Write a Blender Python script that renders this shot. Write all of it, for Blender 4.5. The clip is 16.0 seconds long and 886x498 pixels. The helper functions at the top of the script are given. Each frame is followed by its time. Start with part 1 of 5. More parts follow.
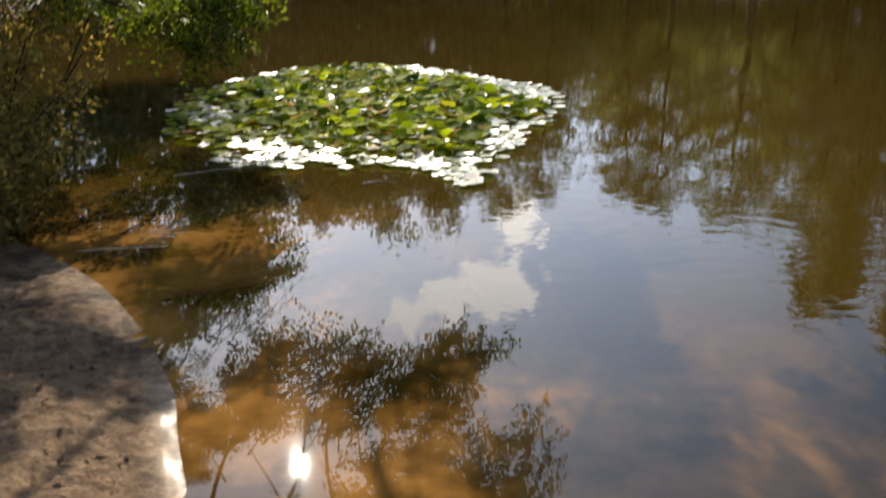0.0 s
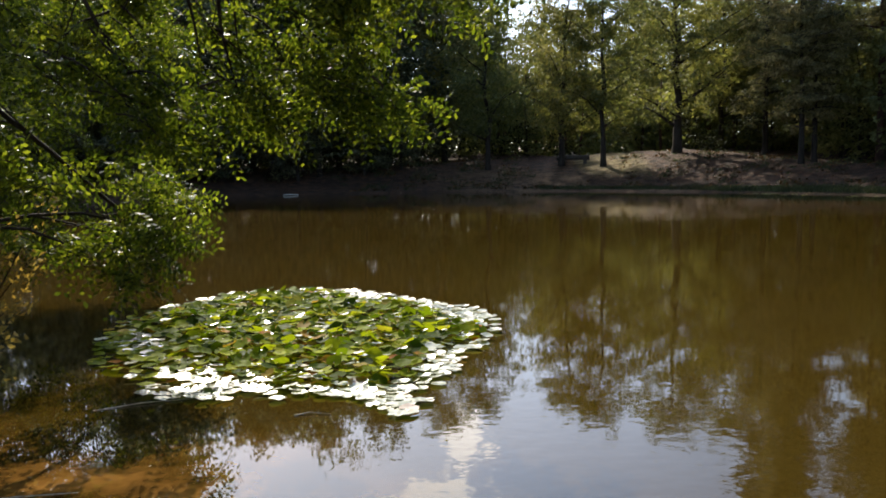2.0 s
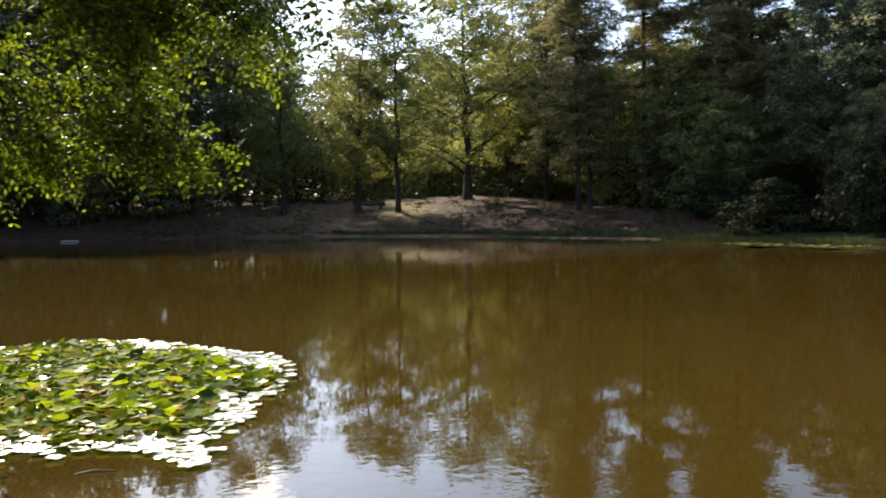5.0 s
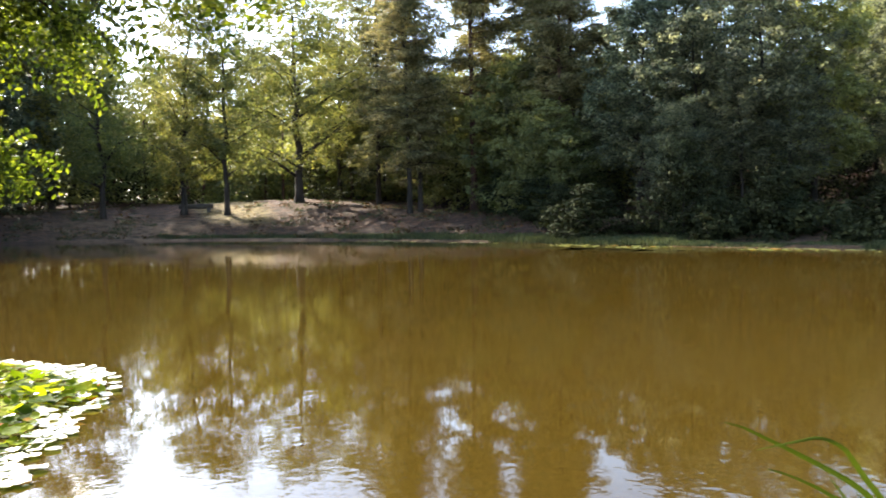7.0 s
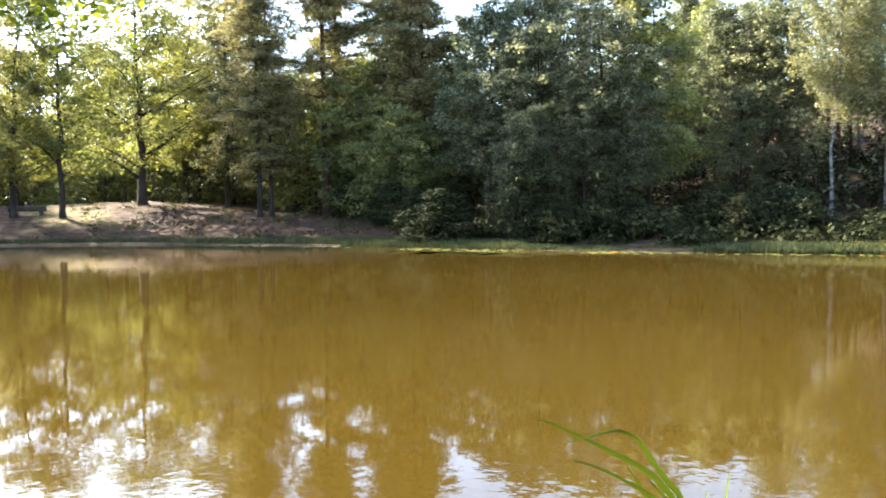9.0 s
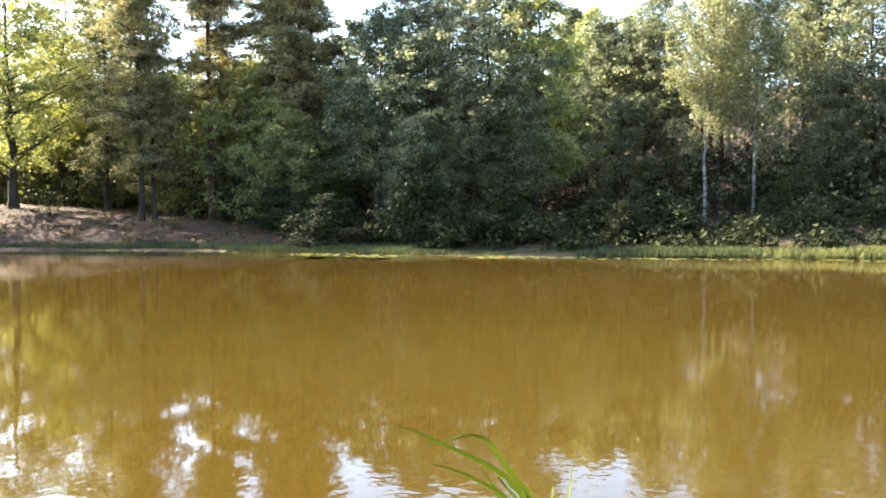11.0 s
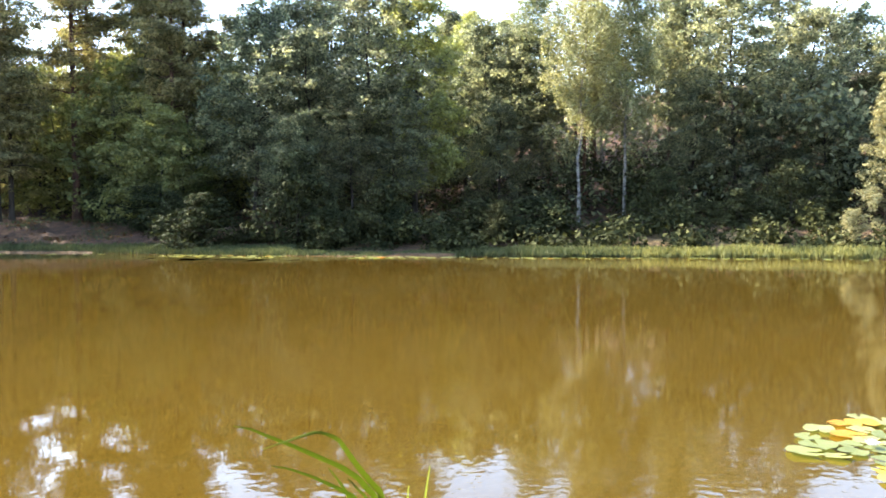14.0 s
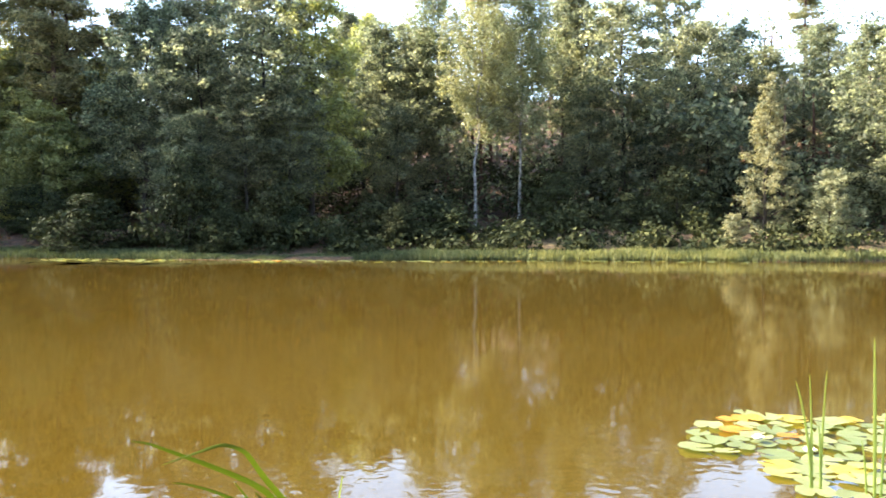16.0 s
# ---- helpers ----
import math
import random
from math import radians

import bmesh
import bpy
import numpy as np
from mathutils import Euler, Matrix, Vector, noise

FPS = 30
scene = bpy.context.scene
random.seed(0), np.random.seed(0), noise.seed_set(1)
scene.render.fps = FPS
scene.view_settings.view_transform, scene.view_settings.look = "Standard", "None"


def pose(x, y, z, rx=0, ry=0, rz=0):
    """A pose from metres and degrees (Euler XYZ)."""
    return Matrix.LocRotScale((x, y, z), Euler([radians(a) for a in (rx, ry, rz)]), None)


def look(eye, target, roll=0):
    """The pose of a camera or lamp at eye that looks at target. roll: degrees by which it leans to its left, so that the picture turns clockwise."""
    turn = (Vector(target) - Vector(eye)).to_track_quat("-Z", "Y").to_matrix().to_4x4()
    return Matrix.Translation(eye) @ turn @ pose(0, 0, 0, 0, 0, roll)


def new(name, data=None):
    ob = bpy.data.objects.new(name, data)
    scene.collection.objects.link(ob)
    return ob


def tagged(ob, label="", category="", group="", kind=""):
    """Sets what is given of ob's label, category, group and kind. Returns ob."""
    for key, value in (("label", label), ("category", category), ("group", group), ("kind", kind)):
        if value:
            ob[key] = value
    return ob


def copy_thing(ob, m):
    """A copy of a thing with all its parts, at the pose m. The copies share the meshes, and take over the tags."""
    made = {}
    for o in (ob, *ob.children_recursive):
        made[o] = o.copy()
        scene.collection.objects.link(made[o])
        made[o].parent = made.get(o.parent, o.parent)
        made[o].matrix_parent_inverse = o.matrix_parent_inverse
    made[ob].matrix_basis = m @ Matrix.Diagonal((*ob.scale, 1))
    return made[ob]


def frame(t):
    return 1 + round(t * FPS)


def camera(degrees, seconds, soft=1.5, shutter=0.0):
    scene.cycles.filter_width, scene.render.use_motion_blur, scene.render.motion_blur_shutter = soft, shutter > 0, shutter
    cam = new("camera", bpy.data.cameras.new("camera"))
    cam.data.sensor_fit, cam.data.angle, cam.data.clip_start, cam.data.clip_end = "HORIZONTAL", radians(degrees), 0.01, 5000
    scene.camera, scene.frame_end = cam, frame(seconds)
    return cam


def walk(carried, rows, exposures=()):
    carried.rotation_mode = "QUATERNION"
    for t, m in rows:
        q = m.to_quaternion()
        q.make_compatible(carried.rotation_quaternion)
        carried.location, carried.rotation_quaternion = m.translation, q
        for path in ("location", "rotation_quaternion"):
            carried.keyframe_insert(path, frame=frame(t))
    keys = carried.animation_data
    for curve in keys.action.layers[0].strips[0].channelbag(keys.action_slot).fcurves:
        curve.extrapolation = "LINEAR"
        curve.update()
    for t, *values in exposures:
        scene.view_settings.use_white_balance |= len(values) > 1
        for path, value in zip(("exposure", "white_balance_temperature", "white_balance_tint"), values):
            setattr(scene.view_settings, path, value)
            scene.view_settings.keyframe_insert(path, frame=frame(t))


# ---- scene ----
cam = camera(55.1, 16.0, soft=1.7, shutter=0.5)
PATH = [
    (0, (0.066, 0.518, 1.566), (0.105, 2.397, 0.883), -0.93),
    (0.5, (0.054, 0.540, 1.560), (0.143, 2.471, 1.049), -0.98),
    (1, (0.078, 0.584, 1.600), (0.195, 2.551, 1.253), -1.05),
    (1.5, (0.111, 0.607, 1.627), (0.255, 2.586, 1.380), -1.04),
    (2, (0.134, 0.602, 1.641), (0.318, 2.584, 1.444), -0.98),
    (2.5, (0.145, 0.575, 1.649), (0.379, 2.554, 1.484), -0.91),
    (3, (0.166, 0.543, 1.658), (0.466, 2.516, 1.519), -0.82),
    (3.5, (0.186, 0.510, 1.646), (0.559, 2.471, 1.527), -0.73),
    (6, (0.091, 0.347, 1.675), (0.926, 2.162, 1.578), -0.80),
    (6.5, (0.074, 0.276, 1.695), (0.993, 2.050, 1.597), -0.76),
    (7, (0.067, 0.176, 1.711), (1.071, 1.902, 1.613), -0.73),
    (7.5, (0.069, 0.150, 1.717), (1.151, 1.829, 1.619), -0.66),
    (8, (0.072, 0.141, 1.720), (1.231, 1.768, 1.624), -0.52),
    (8.5, (0.074, 0.105, 1.724), (1.297, 1.685, 1.629), -0.53),
    (9, (0.056, 0.079, 1.733), (1.342, 1.608, 1.640), -0.45),
    (11.5, (0.023, -0.054, 1.768), (1.528, 1.261, 1.685), -0.20),
    (12, (0.033, -0.057, 1.759), (1.569, 1.222, 1.677), -0.20),
    (12.5, (0.061, -0.039, 1.751), (1.625, 1.205, 1.670), -0.18),
    (13, (0.092, -0.033, 1.740), (1.684, 1.175, 1.658), -0.18),
    (13.5, (0.130, -0.012, 1.729), (1.748, 1.161, 1.647), -0.18),
    (14, (0.169, 0.002, 1.719), (1.814, 1.136, 1.637), -0.14),
    (14.5, (0.198, 0.001, 1.707), (1.871, 1.095, 1.625), -0.09),
    (15, (0.206, 0.031, 1.709), (1.911, 1.073, 1.630), -0.04),
    (15.5, (0.202, 0.037, 1.711), (1.939, 1.026, 1.633), 0.06),
    (16, (0.200, 0.060, 1.712), (1.970, 0.987, 1.638), 0.10),
]
walk(cam, [(t, look(eye, target, roll)) for t, eye, target, roll in PATH],
     [(0, 0.58), (3.5, 0.58), (6, 1.55), (7, 2.07), (9, 2.75), (12.5, 2.92), (16, 2.86)])

# ---- light ----
import collections

SUN_BEARING, SUN_HEIGHT = -10.3, 33.5      # degrees: bearing from +y to +x, height over the horizon
world = bpy.data.worlds.new("sky")
scene.world = world
world.use_nodes = True
wn, wl = world.node_tree.nodes, world.node_tree.links
wn.clear()
sky = wn.new("ShaderNodeTexSky")
sky.sky_type = "NISHITA"
sky.sun_disc = False
sky.sun_elevation, sky.sun_rotation = radians(SUN_HEIGHT), radians(SUN_BEARING)
sky.air_density, sky.dust_density, sky.ozone_density = 1.0, 1.0, 2.0
back = wn.new("ShaderNodeBackground")
back.inputs["Strength"].default_value = 0.12
wout = wn.new("ShaderNodeOutputWorld")
coord = wn.new("ShaderNodeTexCoord")


def sky_cloud(bearing, height, radius, noise_scale, detail_amount, seed):
    """A ragged mask round one direction of the sky."""
    b, h = radians(bearing), radians(height)
    middle = (math.sin(b) * math.cos(h), math.cos(b) * math.cos(h), math.sin(h))
    off = wn.new("ShaderNodeVectorMath")
    off.operation = "DISTANCE"
    off.inputs[1].default_value = middle
    rag = wn.new("ShaderNodeTexNoise")
    rag.noise_dimensions = "4D"
    rag.inputs["W"].default_value = seed
    rag.inputs["Scale"].default_value, rag.inputs["Detail"].default_value = noise_scale, 7
    wl.new(coord.outputs["Generated"], off.inputs[0])
    wl.new(coord.outputs["Generated"], rag.inputs["Vector"])
    scaled = wn.new("ShaderNodeMath")
    scaled.operation = "MULTIPLY_ADD"
    scaled.inputs[1].default_value = -1.0 / radius
    scaled.inputs[2].default_value = 1.0 - 0.5 * detail_amount
    wl.new(off.outputs["Value"], scaled.inputs[0])
    both = wn.new("ShaderNodeMath")
    both.operation = "MULTIPLY_ADD"
    both.inputs[1].default_value = detail_amount
    wl.new(rag.outputs["Fac"], both.inputs[0])
    wl.new(scaled.outputs[0], both.inputs[2])
    edge = wn.new("ShaderNodeMapRange")
    edge.interpolation_type = "SMOOTHSTEP"
    edge.inputs["From Min"].default_value, edge.inputs["From Max"].default_value = 0.26, 0.48
    wl.new(both.outputs[0], edge.inputs["Value"])
    return edge.outputs["Result"]


def lighten(base, mask, colour):
    mix = wn.new("ShaderNodeMix")
    mix.data_type = "RGBA"
    mix.inputs["B"].default_value = (*colour, 1)
    wl.new(mask, mix.inputs["Factor"])
    wl.new(base, mix.inputs["A"])
    return mix.outputs["Result"]


tone = sky.outputs["Color"]
# summer haze: bright and pale low down and round the sun, then the cumulus clouds that mirror in the pond
apart = wn.new("ShaderNodeSeparateXYZ")
wl.new(coord.outputs["Generated"], apart.inputs[0])
low = wn.new("ShaderNodeMapRange")
low.interpolation_type = "SMOOTHSTEP"
low.inputs["From Min"].default_value, low.inputs["From Max"].default_value = 0.6, -0.05
low.inputs["To Max"].default_value = 2.5
wl.new(apart.outputs["Z"], low.inputs["Value"])
to_sun = wn.new("ShaderNodeVectorMath")
to_sun.operation = "DOT_PRODUCT"
to_sun.inputs[1].default_value = (math.sin(radians(SUN_BEARING)) * math.cos(radians(SUN_HEIGHT)), math.cos(radians(SUN_BEARING)) * math.cos(radians(SUN_HEIGHT)),
                                  math.sin(radians(SUN_HEIGHT)))
wl.new(coord.outputs["Generated"], to_sun.inputs[0])
glow = wn.new("ShaderNodeMapRange")
glow.interpolation_type = "SMOOTHSTEP"
glow.inputs["From Min"].default_value, glow.inputs["From Max"].default_value = 0.72, 1.05
glow.inputs["To Max"].default_value = 9.2
wl.new(to_sun.outputs["Value"], glow.inputs["Value"])
thick = wn.new("ShaderNodeMath")
wl.new(low.outputs["Result"], thick.inputs[0])
wl.new(glow.outputs["Result"], thick.inputs[1])
veil = wn.new("ShaderNodeTexNoise")
veil.inputs["Scale"].default_value, veil.inputs["Detail"].default_value = 2.3, 6
wl.new(coord.outputs["Generated"], veil.inputs["Vector"])
veil_edge = wn.new("ShaderNodeMapRange")
veil_edge.inputs["From Min"].default_value, veil_edge.inputs["From Max"].default_value = 0.35, 0.75
veil_edge.inputs["To Min"].default_value, veil_edge.inputs["To Max"].default_value = 0.75, 1.25
wl.new(veil.outputs["Fac"], veil_edge.inputs["Value"])
uneven = wn.new("ShaderNodeMath")
uneven.operation = "MULTIPLY"
wl.new(thick.outputs[0], uneven.inputs[0])
wl.new(veil_edge.outputs["Result"], uneven.inputs[1])
haze = wn.new("ShaderNodeVectorMath")
haze.operation = "SCALE"
haze.inputs[0].default_value = (0.80, 0.95, 1.26)
wl.new(uneven.outputs[0], haze.inputs["Scale"])
total = wn.new("ShaderNodeVectorMath")
wl.new(tone, total.inputs[0])
wl.new(haze.outputs["Vector"], total.inputs[1])
tone = total.outputs["Vector"]
CLOUDS = [(1.2, 23.4, 0.046, 36.0, 2.1, 1.0), (3.8, 22.4, 0.052, 34.0, 2.1, 2.0), (6.3, 22.8, 0.048, 38.0, 2.1, 3.0), (6.4, 18.0, 0.042, 36.0, 1.9, 7.0),
          (-1.6, 24.2, 0.032, 40.0, 1.9, 8.0)]
for bearing, height, radius, grain_scale, amount, seed in CLOUDS:
    tone = lighten(tone, sky_cloud(bearing, height, radius, grain_scale, amount, seed), (27.0, 26.0, 25.4))
wl.new(tone, back.inputs["Color"])
wl.new(back.outputs[0], wout.inputs["Surface"])

sun = new("sun", bpy.data.lights.new("sun", "SUN"))
sun.data.energy, sun.data.angle, sun.data.color = 5.0, radians(0.53), (1.0, 0.91, 0.75)
sb, sh = radians(SUN_BEARING), radians(SUN_HEIGHT)
sun.matrix_world = look((0, 0, 0), (-math.sin(sb) * math.cos(sh), -math.cos(sb) * math.cos(sh), -math.sin(sh)))
sun.location = (-20, 100, 70)


# ---- materials ----
def material(name):
    m = bpy.data.materials.new(name)
    m.use_nodes = True
    n = m.node_tree.nodes
    return m, n, m.node_tree.links, n["Principled BSDF"]


def ramp(n, l, value, stops):
    r = n.new("ShaderNodeValToRGB")
    while len(r.color_ramp.elements) < len(stops):
        r.color_ramp.elements.new(0.5)
    for e, (at, colour) in zip(r.color_ramp.elements, stops):
        e.position, e.color = at, (*colour, 1)
    l.new(value, r.inputs["Fac"])
    return r.outputs["Color"]


def noise_tex(n, l, scale, detail=5, rough=0.55, vector=None):
    t = n.new("ShaderNodeTexNoise")
    t.inputs["Scale"].default_value, t.inputs["Detail"].default_value, t.inputs["Roughness"].default_value = scale, detail, rough
    if vector:
        l.new(vector, t.inputs["Vector"])
    return t.outputs["Fac"]


def mixed(n, l, fac, a, b, mode="MIX"):
    m = n.new("ShaderNodeMix")
    m.data_type, m.blend_type = "RGBA", mode
    for socket, v in ((m.inputs["Factor"], fac), (m.inputs["A"], a), (m.inputs["B"], b)):
        if isinstance(v, (int, float)):
            socket.default_value = v
        elif isinstance(v, tuple):
            socket.default_value = (*v, 1)
        else:
            l.new(v, socket)
    return m.outputs["Result"]


def bumped(n, l, b, height, strength, distance):
    u = n.new("ShaderNodeBump")
    u.inputs["Strength"].default_value, u.inputs["Distance"].default_value = strength, distance
    l.new(height, u.inputs["Height"])
    l.new(u.outputs["Normal"], b.inputs["Normal"])
    return u


def foliage(name, dark, mid, light, rough=0.6, through_light=0.35, spec=0.15, tint=(1.5, 1.45, 0.6), patch_scale=0.6):
    """Leaves that vary one by one and tree by tree, and let some light through."""
    m, n, l, b = material(name)
    geo, info = n.new("ShaderNodeNewGeometry"), n.new("ShaderNodeObjectInfo")
    leaf = ramp(n, l, geo.outputs["Random Per Island"], [(0.0, dark), (0.55, mid), (1.0, light)])
    place = n.new("ShaderNodeTexCoord")
    patch = noise_tex(n, l, patch_scale, 2, 0.5, place.outputs["Object"])
    shade = ramp(n, l, patch, [(0.3, (0.62, 0.68, 0.66)), (0.7, (1.3, 1.25, 1.05))])
    colour = mixed(n, l, 1.0, leaf, shade, "MULTIPLY")
    tree = ramp(n, l, info.outputs["Random"], [(0.0, (0.82, 0.9, 0.85)), (1.0, (1.18, 1.08, 0.95))])
    colour = mixed(n, l, 1.0, colour, tree, "MULTIPLY")
    l.new(colour, b.inputs["Base Color"])
    b.inputs["Roughness"].default_value = rough
    b.inputs["Specular IOR Level"].default_value = spec
    t = n.new("ShaderNodeBsdfTranslucent")
    l.new(mixed(n, l, 1.0, colour, tint, "MULTIPLY"), t.inputs["Color"])
    s = n.new("ShaderNodeMixShader")
    s.inputs["Fac"].default_value = through_light
    l.new(b.outputs[0], s.inputs[1])
    l.new(t.outputs[0], s.inputs[2])
    l.new(s.outputs[0], n["Material Output"].inputs["Surface"])
    return m


def bark(name, dark, light, scale=6.0, stretch=0.15, rough=0.9):
    m, n, l, b = material(name)
    place, mapping = n.new("ShaderNodeTexCoord"), n.new("ShaderNodeMapping")
    mapping.inputs["Scale"].default_value = (1, 1, stretch)
    l.new(place.outputs["Object"], mapping.inputs["Vector"])
    fine = noise_tex(n, l, scale, 8, 0.65, mapping.outputs["Vector"])
    colour = ramp(n, l, fine, [(0.35, dark), (0.65, light)])
    l.new(colour, b.inputs["Base Color"])
    b.inputs["Roughness"].default_value = rough
    b.inputs["Specular IOR Level"].default_value = 0.1
    bumped(n, l, b, fine, 0.6, 0.02)
    return m


OAK_LEAF = foliage("oak_leaf", (0.088, 0.098, 0.050), (0.135, 0.144, 0.074), (0.215, 0.215, 0.112), spec=0.2, rough=0.55, through_light=0.5, tint=(1.9, 1.85, 0.85))
ALDER_LEAF = foliage("alder_leaf", (0.040, 0.045, 0.036), (0.100, 0.107, 0.083), (0.215, 0.216, 0.155), rough=0.6, spec=0.12, through_light=0.54, tint=(2.45, 2.5, 2.0))
# near-black green: the deep shade under the trees is put into the leaf colour
SHADE_TONE_LEAF = foliage("shade_tone_leaf", (0.016, 0.019, 0.010), (0.033, 0.038, 0.019), (0.070, 0.074, 0.036), rough=0.75, spec=0.05, through_light=0.12, tint=(1.3, 1.3, 0.9))
BIRCH_LEAF = foliage("birch_leaf", (0.120, 0.130, 0.075), (0.195, 0.205, 0.120), (0.30, 0.305, 0.18), rough=0.5, spec=0.25, tint=(1.2, 1.2, 0.9))
PALE_LEAF = foliage("willow_leaf", (0.115, 0.120, 0.080), (0.185, 0.188, 0.124), (0.275, 0.275, 0.18), tint=(1.3, 1.25, 0.9))
PINE_LEAF = foliage("pine_needle", (0.085, 0.084, 0.052), (0.165, 0.158, 0.096), (0.30, 0.272, 0.16), through_light=0.42, spec=0.1, rough=0.55, tint=(1.7, 1.6, 1.05))
NEAR_LEAF = foliage("locust_leaf", (0.020, 0.034, 0.006), (0.082, 0.106, 0.018), (0.215, 0.232, 0.042), rough=0.45, through_light=0.52, spec=0.2, tint=(1.75, 1.75, 0.6), patch_scale=1.6)
RUSSET_LEAF = foliage("russet_leaf", (0.05, 0.026, 0.014), (0.11, 0.055, 0.028), (0.22, 0.12, 0.06), through_light=0.15)
DRY_LEAF = foliage("dry_leaf", (0.13, 0.10, 0.040), (0.24, 0.185, 0.072), (0.40, 0.30, 0.115), through_light=0.45, tint=(1.7, 1.5, 0.8))
GRASS_BLADE = foliage("grass_blade", (0.042, 0.056, 0.030), (0.068, 0.082, 0.044), (0.105, 0.114, 0.060), through_light=0.22, tint=(1.1, 1.15, 0.7))
SEDGE_BLADE = foliage("sedge_blade", (0.085, 0.098, 0.046), (0.135, 0.146, 0.070), (0.205, 0.208, 0.10), tint=(1.3, 1.25, 0.8))
# lighter, yellower green: sunlight through the leaves is put into the colour
SUNLIT_TONE_LEAF = foliage("sunlit_tone_leaf", (0.105, 0.115, 0.055), (0.165, 0.176, 0.086), (0.26, 0.264, 0.135), through_light=0.46, tint=(1.65, 1.6, 0.95))
LIME_LEAF = foliage("lime_leaf", (0.115, 0.128, 0.066), (0.205, 0.216, 0.115), (0.33, 0.33, 0.18), rough=0.5, spec=0.2, through_light=0.5, tint=(2.0, 1.95, 1.0))
DARK_BARK = bark("dark_bark", (0.016, 0.013, 0.010), (0.060, 0.048, 0.038))
PINE_BARK = bark("pine_bark", (0.04, 0.025, 0.02), (0.13, 0.068, 0.045))
BIRCH_BARK = bark("birch_bark", (0.06, 0.052, 0.045), (0.31, 0.285, 0.25), 4.0, 1.6)


def water_material():
    m, n, l, b = material("pond_water")
    place = n.new("ShaderNodeTexCoord")
    shallow = n.new("ShaderNodeAttribute")
    shallow.attribute_name = "shallow"
    cloudy = noise_tex(n, l, 0.12, 4, 0.5, place.outputs["Object"])
    deep = ramp(n, l, cloudy, [(0.3, (0.0425, 0.0258, 0.0034)), (0.7, (0.0505, 0.031, 0.0044))])
    mottled = noise_tex(n, l, 1.7, 5, 0.6, place.outputs["Object"])
    bottom = ramp(n, l, mottled, [(0.38, (0.055, 0.026, 0.005)), (0.62, (0.29, 0.135, 0.032))])
    l.new(mixed(n, l, shallow.outputs["Fac"], deep, bottom), b.inputs["Base Color"])
    b.inputs["IOR"].default_value = 1.333
    big = noise_tex(n, l, 0.4, 1, 0.4, place.outputs["Object"])
    ripple, breeze = noise_tex(n, l, 8.5, 2, 0.45, place.outputs["Object"]), noise_tex(n, l, 0.25, 2, 0.5, place.outputs["Object"])
    ruffled = n.new("ShaderNodeMath")
    ruffled.operation = "MULTIPLY"
    l.new(ripple, ruffled.inputs[0])
    l.new(ramp(n, l, breeze, [(0.40, (0.15, 0.15, 0.15)), (0.58, (1, 1, 1))]), ruffled.inputs[1])
    offshore = n.new("ShaderNodeVectorMath")
    offshore.operation = "DISTANCE"
    offshore.inputs[1].default_value = (5.0, 4.6, 0)
    l.new(place.outputs["Object"], offshore.inputs[0])
    calm = n.new("ShaderNodeMapRange")
    calm.inputs["From Min"].default_value, calm.inputs["From Max"].default_value = 2.8, 5.6
    calm.inputs["To Min"].default_value, calm.inputs["To Max"].default_value = 1.0, 0.0
    l.new(offshore.outputs["Value"], calm.inputs["Value"])
    open_water = n.new("ShaderNodeMapRange")
    open_water.inputs["From Min"].default_value, open_water.inputs["From Max"].default_value = 4.0, 9.5
    open_water.inputs["To Min"].default_value, open_water.inputs["To Max"].default_value = 0.02, 0.055
    shelter = n.new("ShaderNodeVectorMath")
    shelter.operation = "DISTANCE"
    shelter.inputs[1].default_value = (0.5, 3.0, 0)
    l.new(place.outputs["Object"], shelter.inputs[0])
    l.new(shelter.outputs["Value"], open_water.inputs["Value"])
    l.new(open_water.outputs["Result"], b.inputs["Roughness"])
    near_ripple = n.new("ShaderNodeMath")
    near_ripple.operation = "MULTIPLY"
    l.new(ruffled.outputs[0], near_ripple.inputs[0])
    l.new(calm.outputs["Result"], near_ripple.inputs[1])
    small = near_ripple.outputs[0]
    add = n.new("ShaderNodeMath")
    add.operation = "MULTIPLY_ADD"
    add.inputs[1].default_value = 0.5
    l.new(small, add.inputs[0])
    l.new(big, add.inputs[2])
    bumped(n, l, b, add.outputs[0], 0.14, 0.035)
    return m


